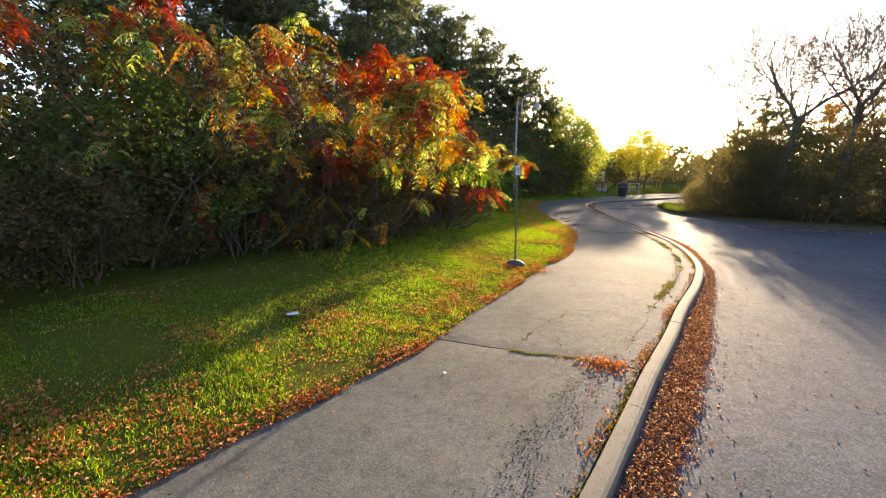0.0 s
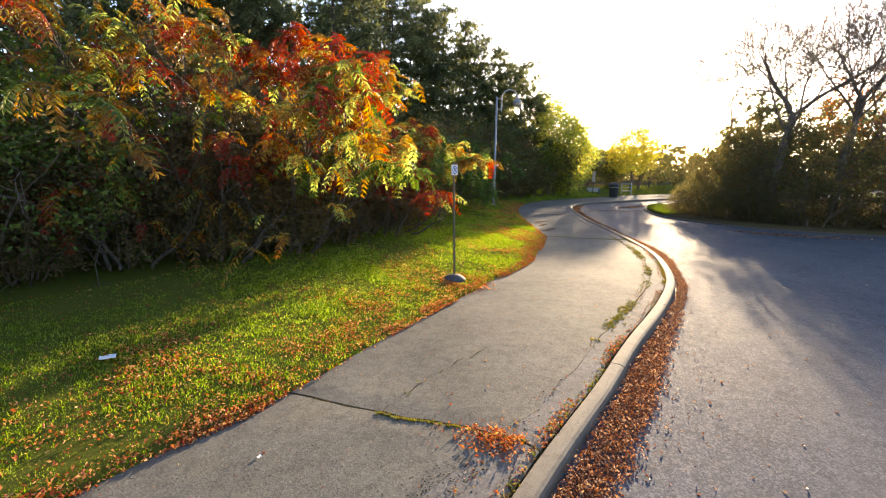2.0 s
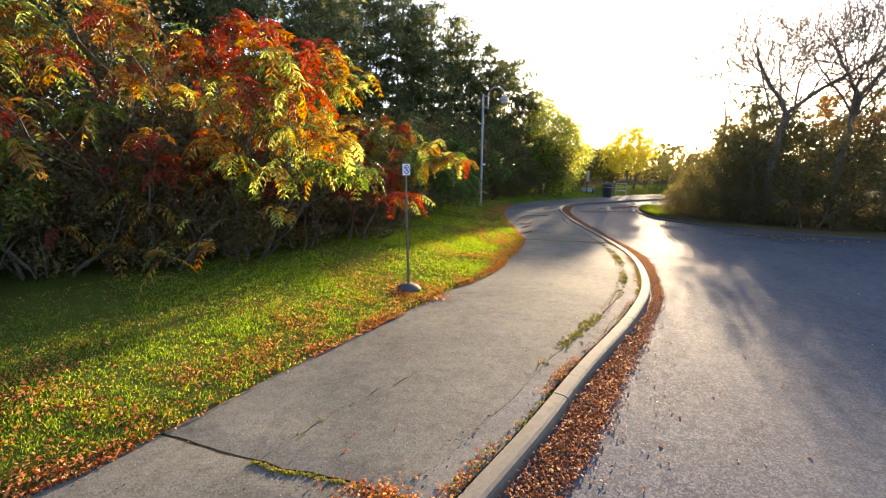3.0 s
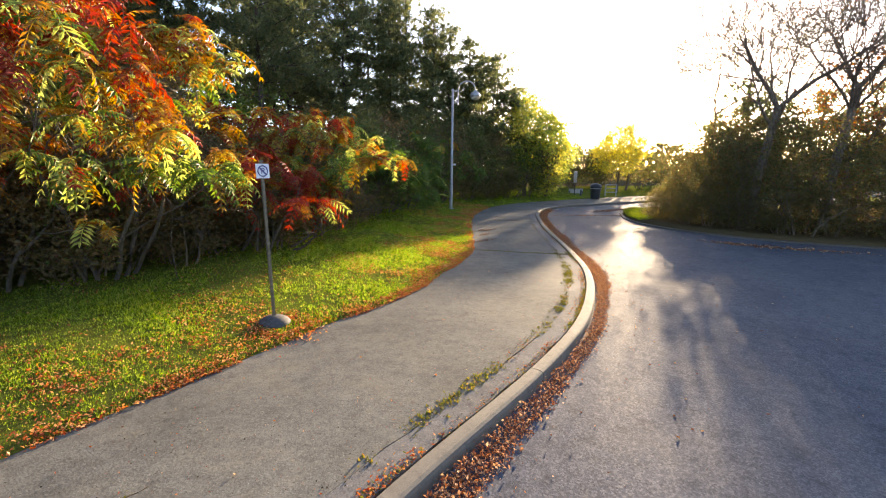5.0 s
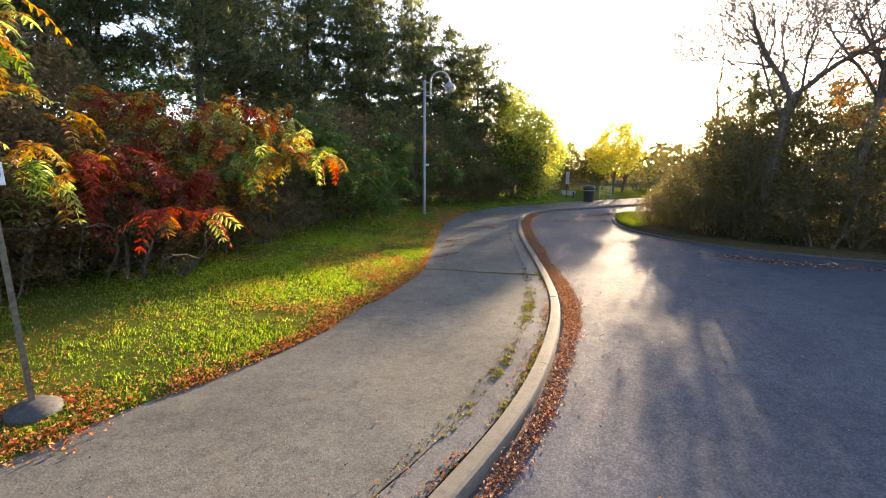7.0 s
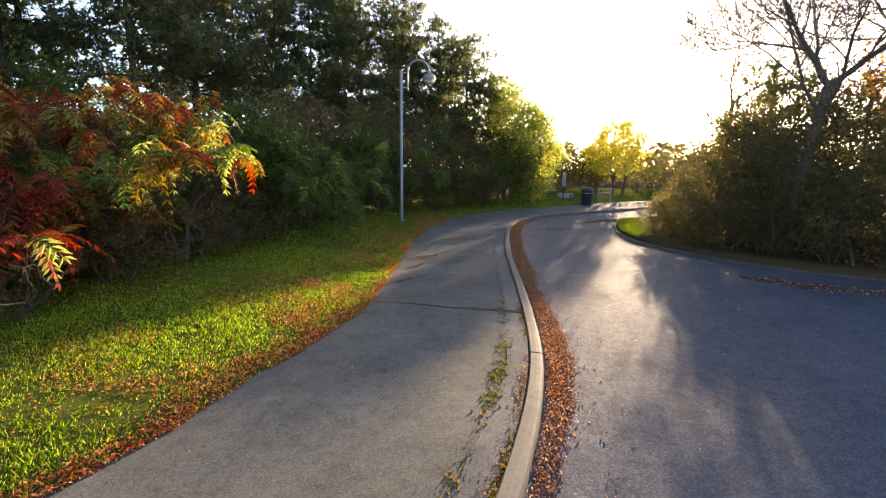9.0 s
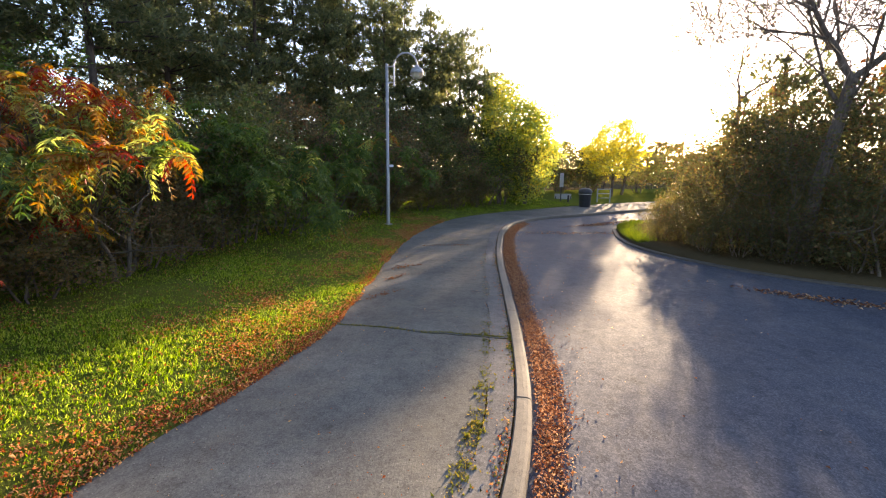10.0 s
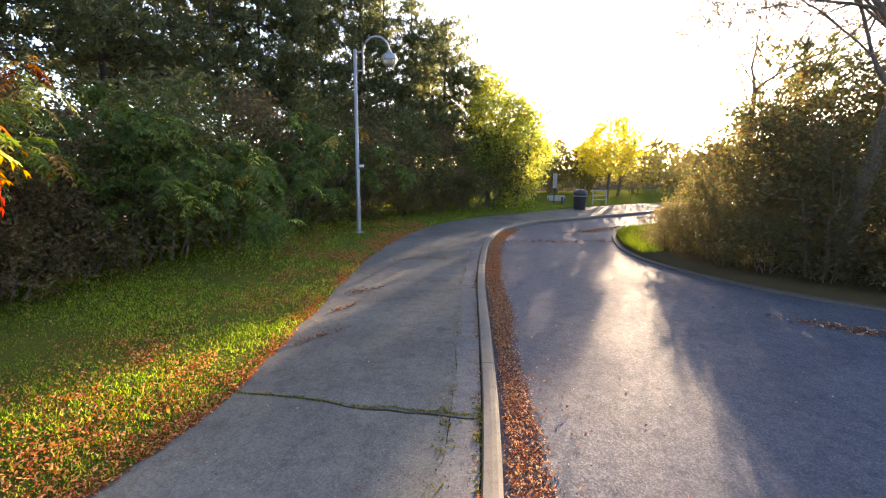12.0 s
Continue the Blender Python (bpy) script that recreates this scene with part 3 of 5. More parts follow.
def street_lamp(place):
    root = thing("street_lamp", place, "slim galvanised street lamp with a hooked arm and round shade", "street lamp", turn=-4)
    solid("base_plate", M_STEEL, root, lathe([(0.0, 0.03), (0.15, 0.03), (0.15, -0.2), (0.0, -0.2)], 12), smooth=False)
    solid("pole", M_STEEL, root, lathe([(0.068, 0.0), (0.064, 2.0), (0.056, 2.02), (0.048, 5.3), (0.0, 5.32)], 14))
    # the arm: a short upright beside the pole that bends over in a hook
    up = [(0.24, 0, 4.62), (0.24, 0, 5.0), (0.24, 0, 5.24)]
    hook = [(0.62 - 0.38 * math.cos(a), 0, 5.24 + 0.40 * math.sin(a)) for a in np.linspace(0.2, math.pi, 12)]
    arm = solid("arm", M_STEEL, root, tube(np.array(up + hook + [(1.0, 0, 5.2)]), np.full(16, 0.03), 8))
    for z in (4.72, 5.22):
        solid("bracket", M_STEEL, arm, tube(np.array([(0.0, 0, z), (0.12, 0, z), (0.26, 0, z)]), np.full(3, 0.022), 8))
    shade = solid("shade", M_STEEL, root, lathe([(0.0, 5.28), (0.05, 5.27), (0.08, 5.20), (0.18, 5.15), (0.235, 5.02), (0.23, 5.0), (0.0, 5.0)], 20), m=Matrix.Translation((1.0, 0, 0)))
    solid("lens", M_LENS, shade, lathe([(0.215, 5.0), (0.20, 4.92), (0.13, 4.85), (0.0, 4.83)], 20), label="pale glass bowl")
    part("junction_box", box(0.055, 0.19, -0.05, 0.05, 1.98, 2.06, 0.008), M_WHITE, root, "small white box clamped to the pole")
    return root


def no_parking_sign(place):
    root = thing("no_parking_sign", place, "small square no-parking sign on a leaning post in a domed base", "road sign", turn=8)
    solid("base", M_RUBBER, root, lathe([(0.0, 0.10), (0.06, 0.10), (0.11, 0.085), (0.17, 0.05), (0.195, 0.02), (0.195, -0.08), (0.0, -0.08)], 20))
    lean = Matrix.Rotation(radians(-1.4), 4, "Y")
    post = part("post", box(-0.02, 0.02, -0.012, 0.012, 0.05, 2.03, 0.004), M_RUST, root, "weathered steel post")
    post.matrix_basis = lean @ Matrix.Rotation(radians(44), 4, "Z")
    plate = part("plate", box(-0.085, 0.085, -0.022, -0.016, 1.815, 1.985, 0.0015), M_WHITE, root, "white enamelled square plate")
    plate.matrix_basis = lean @ Matrix.Rotation(radians(44), 4, "Z")
    a = np.linspace(0, 2 * math.pi, 25)[:-1]
    v = np.concatenate([np.stack([r * np.cos(a), np.full(24, -0.0235), 1.90 + r * np.sin(a)], 1) for r in (0.068, 0.054)])
    i = np.arange(24)
    put("ring", mesh_of("ring", v, np.stack([i, (i + 1) % 24, (i + 1) % 24 + 24, i + 24], -1), M_INK), plate, "dark blue ring")
    w = np.array([0.707, 0, -0.707]) * 0.058
    s = np.array([0.707, 0, 0.707]) * 0.009
    c = np.array([0, -0.0245, 1.90])
    put("slash", mesh_of("slash", np.array([c - w - s, c - w + s, c + w + s, c + w - s]), np.array([[0, 1, 2, 3]]), M_INK), plate, "dark blue slash")
    t = bpy.data.curves.new("letter", "FONT")
    t.body, t.size, t.align_x, t.align_y, t.extrude = "P", 0.10, "CENTER", "CENTER", 0.0006
    t.materials.append(M_INK)
    put("letter", t, plate, "dark blue letter P", Matrix.Translation((0, -0.0228, 1.90)) @ Matrix.Rotation(radians(90), 4, "X"))
    for z in (1.83, 1.97):
        solid("bolt", M_STEEL, plate, tube(np.array([(0, -0.020, z), (0, -0.024, z), (0, -0.026, z)]), np.array([0.008, 0.008, 0.003]), 6))
    return root


def litter_bin(place):
    root = thing("litter_bin", place, "dark round litter bin with a domed lid beside the path", "litter bin")
    solid("body", M_BIN, root, lathe([(0.0, 0.0), (0.30, 0.0), (0.31, 0.06), (0.36, 0.80), (0.37, 0.82), (0.0, 0.82)], 20))
    solid("lid", M_BIN, root, lathe([(0.385, 0.80), (0.39, 0.86), (0.34, 0.98), (0.20, 1.06), (0.0, 1.09)], 20))
    solid("band", M_GALV_PALE, root, lathe([(0.372, 0.70), (0.378, 0.70), (0.380, 0.74), (0.374, 0.74)], 20), label="pale band")
    return root


street_lamp((3.88, 24.1, 0.14))
no_parking_sign((1.52, 8.87, ground_at(1.52, 8.87) - 0.01))
litter_bin((14.0, 34.6, 0.0))


def park_sign(place):
    root = thing("park_sign", place, "narrow white sign on a dark post beside the bend", "sign")
    part("post", box(-0.03, 0.03, -0.03, 0.03, -0.1, 1.8, 0.006), M_BIN, root, "dark post")
    part("plate", box(-0.12, 0.12, -0.045, -0.032, 0.95, 1.78, 0.003), M_GALV_PALE, root, "plain white plate")


def low_barrier(place):
    root = thing("low_barrier", place, "low white barrier panel beyond the bright grass", "barrier", turn=5)
    part("panel", box(-0.55, 0.55, -0.03, 0.03, 0.06, 0.46, 0.01), M_GALV_PALE, root)
    for x in (-0.5, 0.5):
        part("leg", box(x - 0.03, x + 0.03, -0.05, 0.05, -0.1, 0.30, 0.005), M_BIN, root)


def bollard(place):
    root = thing("bollard", place, "short dark bollard beside the path", "bollard")
    solid("shaft", M_BIN, root, lathe([(0.0, 0.45), (0.05, 0.44), (0.06, 0.40), (0.06, -0.1)], 12))


def tube_gate(place):
    root = thing("tube_gate", place, "pale tubular gate frame behind the bin", "gate", turn=12)
    for x in (-0.45, 0.45):
        solid("post", M_GALV_PALE, root, tube(np.array([(x, 0, -0.1), (x, 0, 0.5), (x, 0, 0.95)]), np.full(3, 0.035), 8))
    for z in (0.35, 0.62, 0.9):
        solid("rail", M_GALV_PALE, root, tube(np.array([(-0.45, 0, z), (0, 0, z), (0.45, 0, z)]), np.full(3, 0.025), 8))


park_sign((13.05, 36.4, 0.1))
low_barrier((13.5, 37.6, 0.1))
bollard((13.5, 36.3, 0.1))
tube_gate((16.0, 37.2, 0.0))


# ---- plants ----
def shrub(place, label, height, radius, material, accent, leaf, count, seed, low=0.12, each=30):
    """A many-stemmed bush: stems, leafy clumps with gaps, a few tinted leaves."""
    r = np.random.default_rng(seed)
    root = thing("shrub", place, label, "shrub", "bushes of the hedge")
    tips = []
    for k in range(6):
        wood = Pile()
        a = k * 1.05 + r.uniform(0, 0.5)
        w = np.array([math.cos(a) * r.uniform(0.15, 0.7), math.sin(a) * r.uniform(0.15, 0.7), 1.0])
        grow(wood, (math.cos(a) * 0.25, math.sin(a) * 0.25, -0.15), w, height * r.uniform(0.35, 0.5), 0.035, 2, r, tips, 0.7, (2, 3), 0.3, 0.05)
        put("stem", wood.mesh("stem", M_BARK, True), root)
    ends = np.array([t[0] for t in tips])
    q = ends * np.array([1, 1, 0.9])
    # clump centres: branch ends and a broken shell
    m = count // 34
    th, u = r.uniform(0, 2 * math.pi, m), r.uniform(low, 1.0, m)
    prof = np.sqrt(np.clip(1 - ((u - 0.45) / 0.6) ** 2, 0.08, 1))
    lump = 0.75 + 0.35 * np.sin(th * 3 + seed) * np.sin(u * 7 + seed * 2) + r.normal(scale=0.13, size=m)
    shell = np.stack([np.cos(th) * radius * prof * lump, np.sin(th) * radius * prof * lump, u * height * (0.92 + 0.12 * np.sin(th * 2 + seed))], 1)
    cen = np.concatenate([q, shell, shell[::2] * np.array([0.7, 0.7, 1.0]), shell[::3] * np.array([0.35, 0.35, 0.95])])
    pts = np.repeat(cen, each, 0)
    pts = pts + r.normal(scale=1.0, size=pts.shape) * np.array([0.17, 0.17, 0.12]) * (0.6 + height * 0.13)
    pts = pts[pts[:, 2] > 0.08]
    pick = r.random(len(pts)) < 0.07
    v, f = scatter_leaves(pts[~pick], leaf, r)
    put("foliage", mesh_of("foliage", v, f, material), root)
    v, f = scatter_leaves(pts[pick], leaf, r)
    put("turning_foliage", mesh_of("turning_foliage", v, f, accent), root, "scattered autumn-tinted leaves")
    return root


LEAF_KINDS = (("green_fronds", M_LEAF_GREEN), ("tan_fronds", M_LEAF_TAN), ("orange_fronds", M_LEAF_ORANGE), ("red_fronds", M_LEAF_RED), ("lime_fronds", M_LEAF_LIME))


def frond_kind(p, top, tint, r):
    """Which autumn colour a frond has turned to: patches, with the sunny top furthest on."""
    n = noise.noise(Vector(p) * 0.9 + Vector((3.1, 0, 0))) + 0.5 * noise.noise(Vector(p) * 2.3)
    h = (p[2] / top - 0.55) * 1.1 + n * 0.9 + tint + r.normal(scale=0.3) - 0.04
    return 0 if h < -0.06 else 4 if h < 0.2 else 1 if h < 0.5 else 2 if h < 0.76 else 3


FROND_MESHES = {}


def sumac(place, label, stems, height, tint, seed, per_tip=12, single=0, lean=(0.3, -0.25), frond=0.36, depth=2, lowest=0.9):
    """A sumac clump: crooked pale stems, whorls of drooping pinnate leaves at the branch ends."""
    r = np.random.default_rng(seed)
    root = thing("sumac_tree", place, label, "sumac tree", "sumacs along the verge")
    tips = []
    for k in range(stems):
        a = k * 2 * math.pi / stems + r.uniform(-0.4, 0.4)
        wood = Pile()
        w = np.array([math.cos(a) * 0.42 + lean[0], math.sin(a) * 0.42 + lean[1], 1.0])
        grow(wood, (math.cos(a) * 0.3, math.sin(a) * 0.3, -0.15), w, height * r.uniform(0.42, 0.56), 0.038, depth, r, tips, 0.62, (2, 4), 0.32, 0.04, (0.5, 0.75))
        put("stem", wood.mesh("stem", M_SUMAC_BARK, True), root)
    lots = {k: ([], [], []) for k in range(5)}
    big = []
    for p, d, line in tips:
        n = r.integers(per_tip - 3, per_tip + 3)
        for j in range(n):
            a = r.uniform(0, 2 * math.pi)
            w = unit(np.array([math.cos(a), math.sin(a), r.uniform(-0.45, 1.1)]) + d * 0.35)
            back = line[-1] + (line[-2] - line[-1]) * r.uniform(0, 1.4)
            kind = frond_kind(np.asarray(p) + np.array(place), height, tint, r)
            L = frond * r.uniform(0.6, 1.15)
            side = (p[0] - p[1] * 0.6)
            if back[2] < lowest:
                continue
            big.append((side, kind, back, w, L))
    big.sort(key=lambda b: -b[0])
    for n, (side, kind, p, w, L) in enumerate(big):
        if n < single:   # the outermost leaves stand singly
            key = (kind, n % 3)
            if key not in FROND_MESHES:
                FROND_MESHES[key] = fronds(np.zeros((1, 3)), np.array([[1.0, 0, 0.35]]), np.array([0.44]), np.random.default_rng(n), 8).mesh("leaf", LEAF_KINDS[kind][1])
            yaw, up = math.atan2(w[1], w[0]), math.atan2(w[2], math.hypot(w[0], w[1]))
            m = Matrix.LocRotScale(Vector(p), Euler((r.uniform(-0.3, 0.3), 0.34 - up, yaw)), Vector((1, 1, 1)) * (L / 0.44))
            put("leaf", FROND_MESHES[key], root, m=m)
        else:
            lots[kind][0].append(p), lots[kind][1].append(w), lots[kind][2].append(L)
    for k, (b, w, L) in lots.items():
        if b:
            pile = fronds(np.array(b), np.array(w), np.array(L), r)
            put(LEAF_KINDS[k][0], pile.mesh(LEAF_KINDS[k][0], LEAF_KINDS[k][1]), root)
    return root


def pine(place, height, seed, bare=0.35, label="tall dark pine with a bare lower trunk"):
    r = np.random.default_rng(seed)
    root = thing("pine_tree", place, label, "pine tree", "pines behind the hedge")
    lx, ly = r.normal(scale=0.25, size=2)
    z = np.linspace(-0.3, height, 12)
    line = np.stack([lx * (z / height) ** 2 + 0.05 * np.sin(z), ly * (z / height) ** 2 + 0.05 * np.cos(z * 1.3), z], 1)
    put("trunk", mesh_of("trunk", *tube(line, np.linspace(0.125, 0.02, 12), 8), M_PINE_BARK, True), root)
    wood = Pile()
    cen, way = [], []
    for zz in np.arange(height * 0.12, height - 0.1, 0.52):
        u = zz / height
        c = np.array([np.interp(zz, z, line[:, 0]), np.interp(zz, z, line[:, 1]), zz])
        green = u > bare
        for k in range(r.integers(3, 6) if green else r.integers(1, 3)):
            a = r.uniform(0, 2 * math.pi)
            L = (0.55 + 3.0 * (1 - u) ** 0.62) * r.uniform(0.65, 1.15) if green else r.uniform(0.6, 1.7)
            w = np.array([math.cos(a), math.sin(a), r.uniform(-0.08, 0.22) if green else r.uniform(-0.2, 0.2)])
            b = limb(c, w, L, r, 0.22, 5, 0.05 if green else 0.0)
            wood.add(*tube(b, np.linspace(0.035 * (1.2 - u), 0.006, 6), 4))
            if green:
                for s in np.arange(0.30, 1.01, 0.30 / L):
                    p = b[int(s * 5) if s < 1 else 5]
                    for _ in range(3):
                        p2 = p + r.normal(size=3) * np.array([0.26, 0.26, 0.09])
                        cen.append(p2), way.append((p2 - c) * np.array([1, 1, 0.3]) + np.array([0, 0, 0.5]))
    tagged(put("branchwork", wood.mesh("branchwork", M_PINE_BARK), root), kind="stuff")
    cen, way = np.array(cen), unit(np.array(way))
    n = 12
    base = np.repeat(cen, n, 0) + r.normal(scale=0.06, size=(len(cen) * n, 3))
    ax = unit(np.repeat(way, n, 0) * 0.7 + r.normal(size=(len(base), 3)) + np.array([0, 0, 0.35]))
    sd = unit(np.cross(ax, r.normal(size=(len(base), 3))))
    L = r.uniform(0.15, 0.28, len(base))[:, None]
    W = L * 0.10 + 0.013
    v = np.stack([base - sd * W, base + sd * W, base + ax * L], 1).reshape(-1, 3)
    f = np.arange(len(v)).reshape(-1, 3)
    put("needles", mesh_of("needles", v, f, M_NEEDLE), root)
    return root


def leafy_tree(name, place, label, height, crown_r, crown_low, material, accent, leaf, seed, per_tip=26, depth=3, share=0.2, sparse=0.0, squash=0.6):
    r = np.random.default_rng(seed)
    root = thing(name, place, label, "tree")
    wood, tips = Pile(), []
    trunk = limb((0, 0, -0.2), (0.05, 0.0, 1), height * 0.42, r, 0.12, 6, 0.1)
    put("trunk", mesh_of("trunk", *tube(trunk, np.linspace(0.13, 0.085, 7) * height / 6, 9), M_BARK, True), root)
    for k in range(7):
        a = k * 0.9 + r.uniform(-0.3, 0.3)
        i = 6 if k < 3 else r.integers(3, 7)
        w = np.array([math.cos(a) * crown_r / height * 2.2, math.sin(a) * crown_r / height * 2.2, r.uniform(0.5, 1.3)])
        wood = Pile()
        grow(wood, trunk[i], w, height * 0.27, 0.05 * height / 6, depth - 1, r, tips, 0.75, (2, 4), 0.3, 0.03, (0.55, 0.8), 0.022)
        put("limb", wood.mesh("limb", M_BARK, True), root)
    ends = np.array([t[0] for t in tips])
    m = len(ends) * 2
    th, u = r.uniform(0, 2 * math.pi, m), r.uniform(0, 1, m)
    pr = np.sqrt(np.clip(1 - (u * 2 - 1) ** 2 * 0.85, 0.05, 1)) * crown_r * (0.78 + 0.3 * np.sin(th * 3 + seed) * np.cos(u * 5 + seed))
    ends = np.concatenate([ends, np.stack([np.cos(th) * pr, np.sin(th) * pr, crown_low + u * (height - crown_low)], 1)])
    ends = ends[(ends[:, 2] > crown_low * 0.9)]
    if sparse:
        ends = ends[r.random(len(ends)) > sparse]
    pts = np.repeat(ends, per_tip, 0) + r.normal(size=(len(ends) * per_tip, 3)) * np.array([0.24, 0.24, 0.19])
    pick = r.random(len(pts)) < share
    v, f = scatter_leaves(pts[~pick], leaf, r)
    put("crown", mesh_of("crown", v, f, material), root)
    if pick.any():
        v, f = scatter_leaves(pts[pick], leaf, r)
        put("turning_leaves", mesh_of("turning_leaves", v, f, accent), root)
    return root


def bare_tree(place, label, fork, height, seed, leaves, kind_mat, lean=(0.0, 0.0), arms=7, ways=(), girth=1.0):
    r = np.random.default_rng(seed)
    root = thing("bare_tree", place, label, "tree")
    line = limb((0, 0, -0.3), (lean[0], lean[1], 1), fork + 0.3, r, 0.06, 7, 0.08)
    put("trunk", mesh_of("trunk", *tube(line, np.linspace(0.15, 0.115, 8) * girth, 9), M_BARK, True), root)
    tips = []
    for k in range(arms):
        wood = Pile()
        a = k * 2 * math.pi / arms + r.uniform(-0.4, 0.4)
        w = np.array(ways[k]) if k < len(ways) else np.array([math.cos(a) * 0.6, math.sin(a) * 0.6, r.uniform(0.6, 1.3)])
        ramify(wood, line[-1] if k < 3 else line[-2], w, (height - fork) * r.uniform(0.6, 0.85), girth * (0.075 if k < 2 else 0.05), 3, r, tips)
        put("limb", wood.mesh("limb", M_BARK, True), root)
    ends = np.array([t[0] for t in tips])
    ends = ends[r.random(len(ends)) < leaves]
    pts = np.repeat(ends, 2, 0) + r.normal(scale=0.12, size=(len(ends) * 2, 3))
    v, f = scatter_leaves(pts, 0.065, r)
    put("last_leaves", mesh_of("last_leaves", v, f, kind_mat), root, "a few leaves left on the twigs")
    return root


def at(x, y):
    return (x, y, ground_at(x, y) - 0.03)


# sumacs along the verge
SUMAC = "sumac clump turning orange, red and yellow at the lawn's edge"
sumac(at(-3.5, 9.8), SUMAC, 8, 5.1, 0.32, 11, 10, single=150, lowest=1.3, lean=(0.22, -0.22))
sumac(at(-1.7, 10.3), SUMAC, 8, 3.85, 0.27, 12, single=150, lowest=1.45, lean=(0.2, -0.2))
sumac(at(-5.0, 9.2), "tall sumac clump with red and orange tops", 6, 5.2, 0.2, 13, 8)
sumac(at(-0.5, 13.5), "sumac clump with scarlet and orange low branches", 7, 2.4, 0.5, 14, 7, single=60, frond=0.36)
sumac(at(0.35, 15.7), "sumac clump with lime and dull orange fronds", 7, 3.3, 0.08, 15, 12, single=60, lowest=1.35, lean=(0.25, -0.1))
sumac(at(-0.9, 15.2), SUMAC, 7, 3.4, 0.15, 16, 11)
sumac(at(-0.9, 12.4), "sumac clump with scarlet and orange low branches", 6, 2.6, 0.28, 20, 6, lowest=1.3)
sumac(at(0.0, 12.6), "low sumac sucker with red-orange fronds", 5, 2.2, 0.85, 17, 7, single=40, frond=0.38, lean=(0.5, -0.1))
sumac(at(-3.8, 8.4), "low sumac branches with lime and scarlet fronds", 6, 1.9, 0.3, 18, 4, frond=0.36, lowest=0.5)
sumac(at(-2.6, 9.3), "low sumac branches with orange and red fronds", 6, 2.3, 0.4, 19, 5, frond=0.36, lowest=0.5)

for x, y, high, seed in ((0.5, 18.6, 2.9, 91), (1.2, 20.9, 3.1, 92), (1.8, 23.0, 3.2, 93), (3.1, 26.4, 3.3, 94)):
    sumac(at(x, y), "green sumac clump with a few reddening fronds in the hedge", 6, high, -0.75, seed, 11, lowest=0.4, frond=0.4)

# hedge of bushes behind them
DARK = "dense dark green bush in the hedge"
GREEN = "green leafy bush with small leaves in the hedge"
dark = shrub(at(-2.6, 12.6), DARK, 3.3, 1.7, M_LEAF_DARK, M_LEAF_BROWN, 0.095, 3900, 21)
dark2 = shrub(at(-1.4, 18.6), DARK, 3.5, 1.8, M_LEAF_DARK, M_LEAF_GREEN, 0.106, 3900, 22)
green = shrub(at(-4.9, 7.2), "green leafy bush with small sunlit leaves in the hedge", 3.5, 1.5, M_LEAF_GREEN, M_LEAF_DARK, 0.075, 4200, 23)
green2 = shrub(at(0.9, 19.4), GREEN, 3.3, 1.6, M_LEAF_HEDGE, M_LEAF_GREEN, 0.101, 3900, 24)
thick = shrub(at(-7.6, 10.4), DARK, 4.4, 2.3, M_LEAF_HEDGE, M_LEAF_BROWN, 0.17, 2600, 25, each=15)


def again(proto, x, y, height_scale, turn, z=None):
    p = at(x, y) if z is None else (x, y, z)
    m = Matrix.LocRotScale(Vector(p), Euler((0, 0, radians(turn))), Vector((height_scale,) * 3))
    return copy_thing(proto, m)


# low bushes under the sumacs
for proto, x, y, s, turn in (
        (dark2, -3.3, 10.6, 0.85, 200), (dark, -2.7, 9.2, 0.62, 15), (dark2, -1.7, 10.0, 0.6, 95), (dark, -0.9, 11.1, 0.58, 160), (dark2, -3.9, 8.3, 0.62, 222),
        (dark, 0.0, 12.8, 0.5, 300), (dark2, 0.4, 14.4, 0.5, 44), (dark, 0.5, 16.3, 0.62, 77), (dark2, 0.4, 17.8, 0.65, 12), (dark, -1.6, 11.6, 0.8, 110),
        (dark, -4.5, 7.3, 0.5, 70), (dark2, -5.0, 6.0, 0.52, 190), (dark, -5.4, 4.6, 0.55, 280), (dark2, -6.2, 3.0, 0.6, 20), (dark, -2.2, 10.1, 0.5, 330), (dark2, -3.2, 9.0, 0.48, 140),
        (dark2, -0.9, 12.7, 0.62, 30), (dark2, -1.9, 14.2, 0.75, 60), (dark, -1.0, 17.0, 0.8, 10), (dark2, -0.6, 14.9, 0.75, 250)):
    again(proto, x, y, s, turn)
# the hedge's second row
for proto, x, y, s, turn in (
        (dark, -5.3, 9.4, 0.95, 0), (green, -6.0, 8.6, 1.2, 150), (dark2, -4.6, 11.2, 1.3, 20), (dark, -3.6, 14.4, 1.25, 70), (green, -2.9, 17.6, 1.2, 310),
        (dark, -5.4, 16.4, 1.3, 190)):
    again(proto, x, y, s, turn)
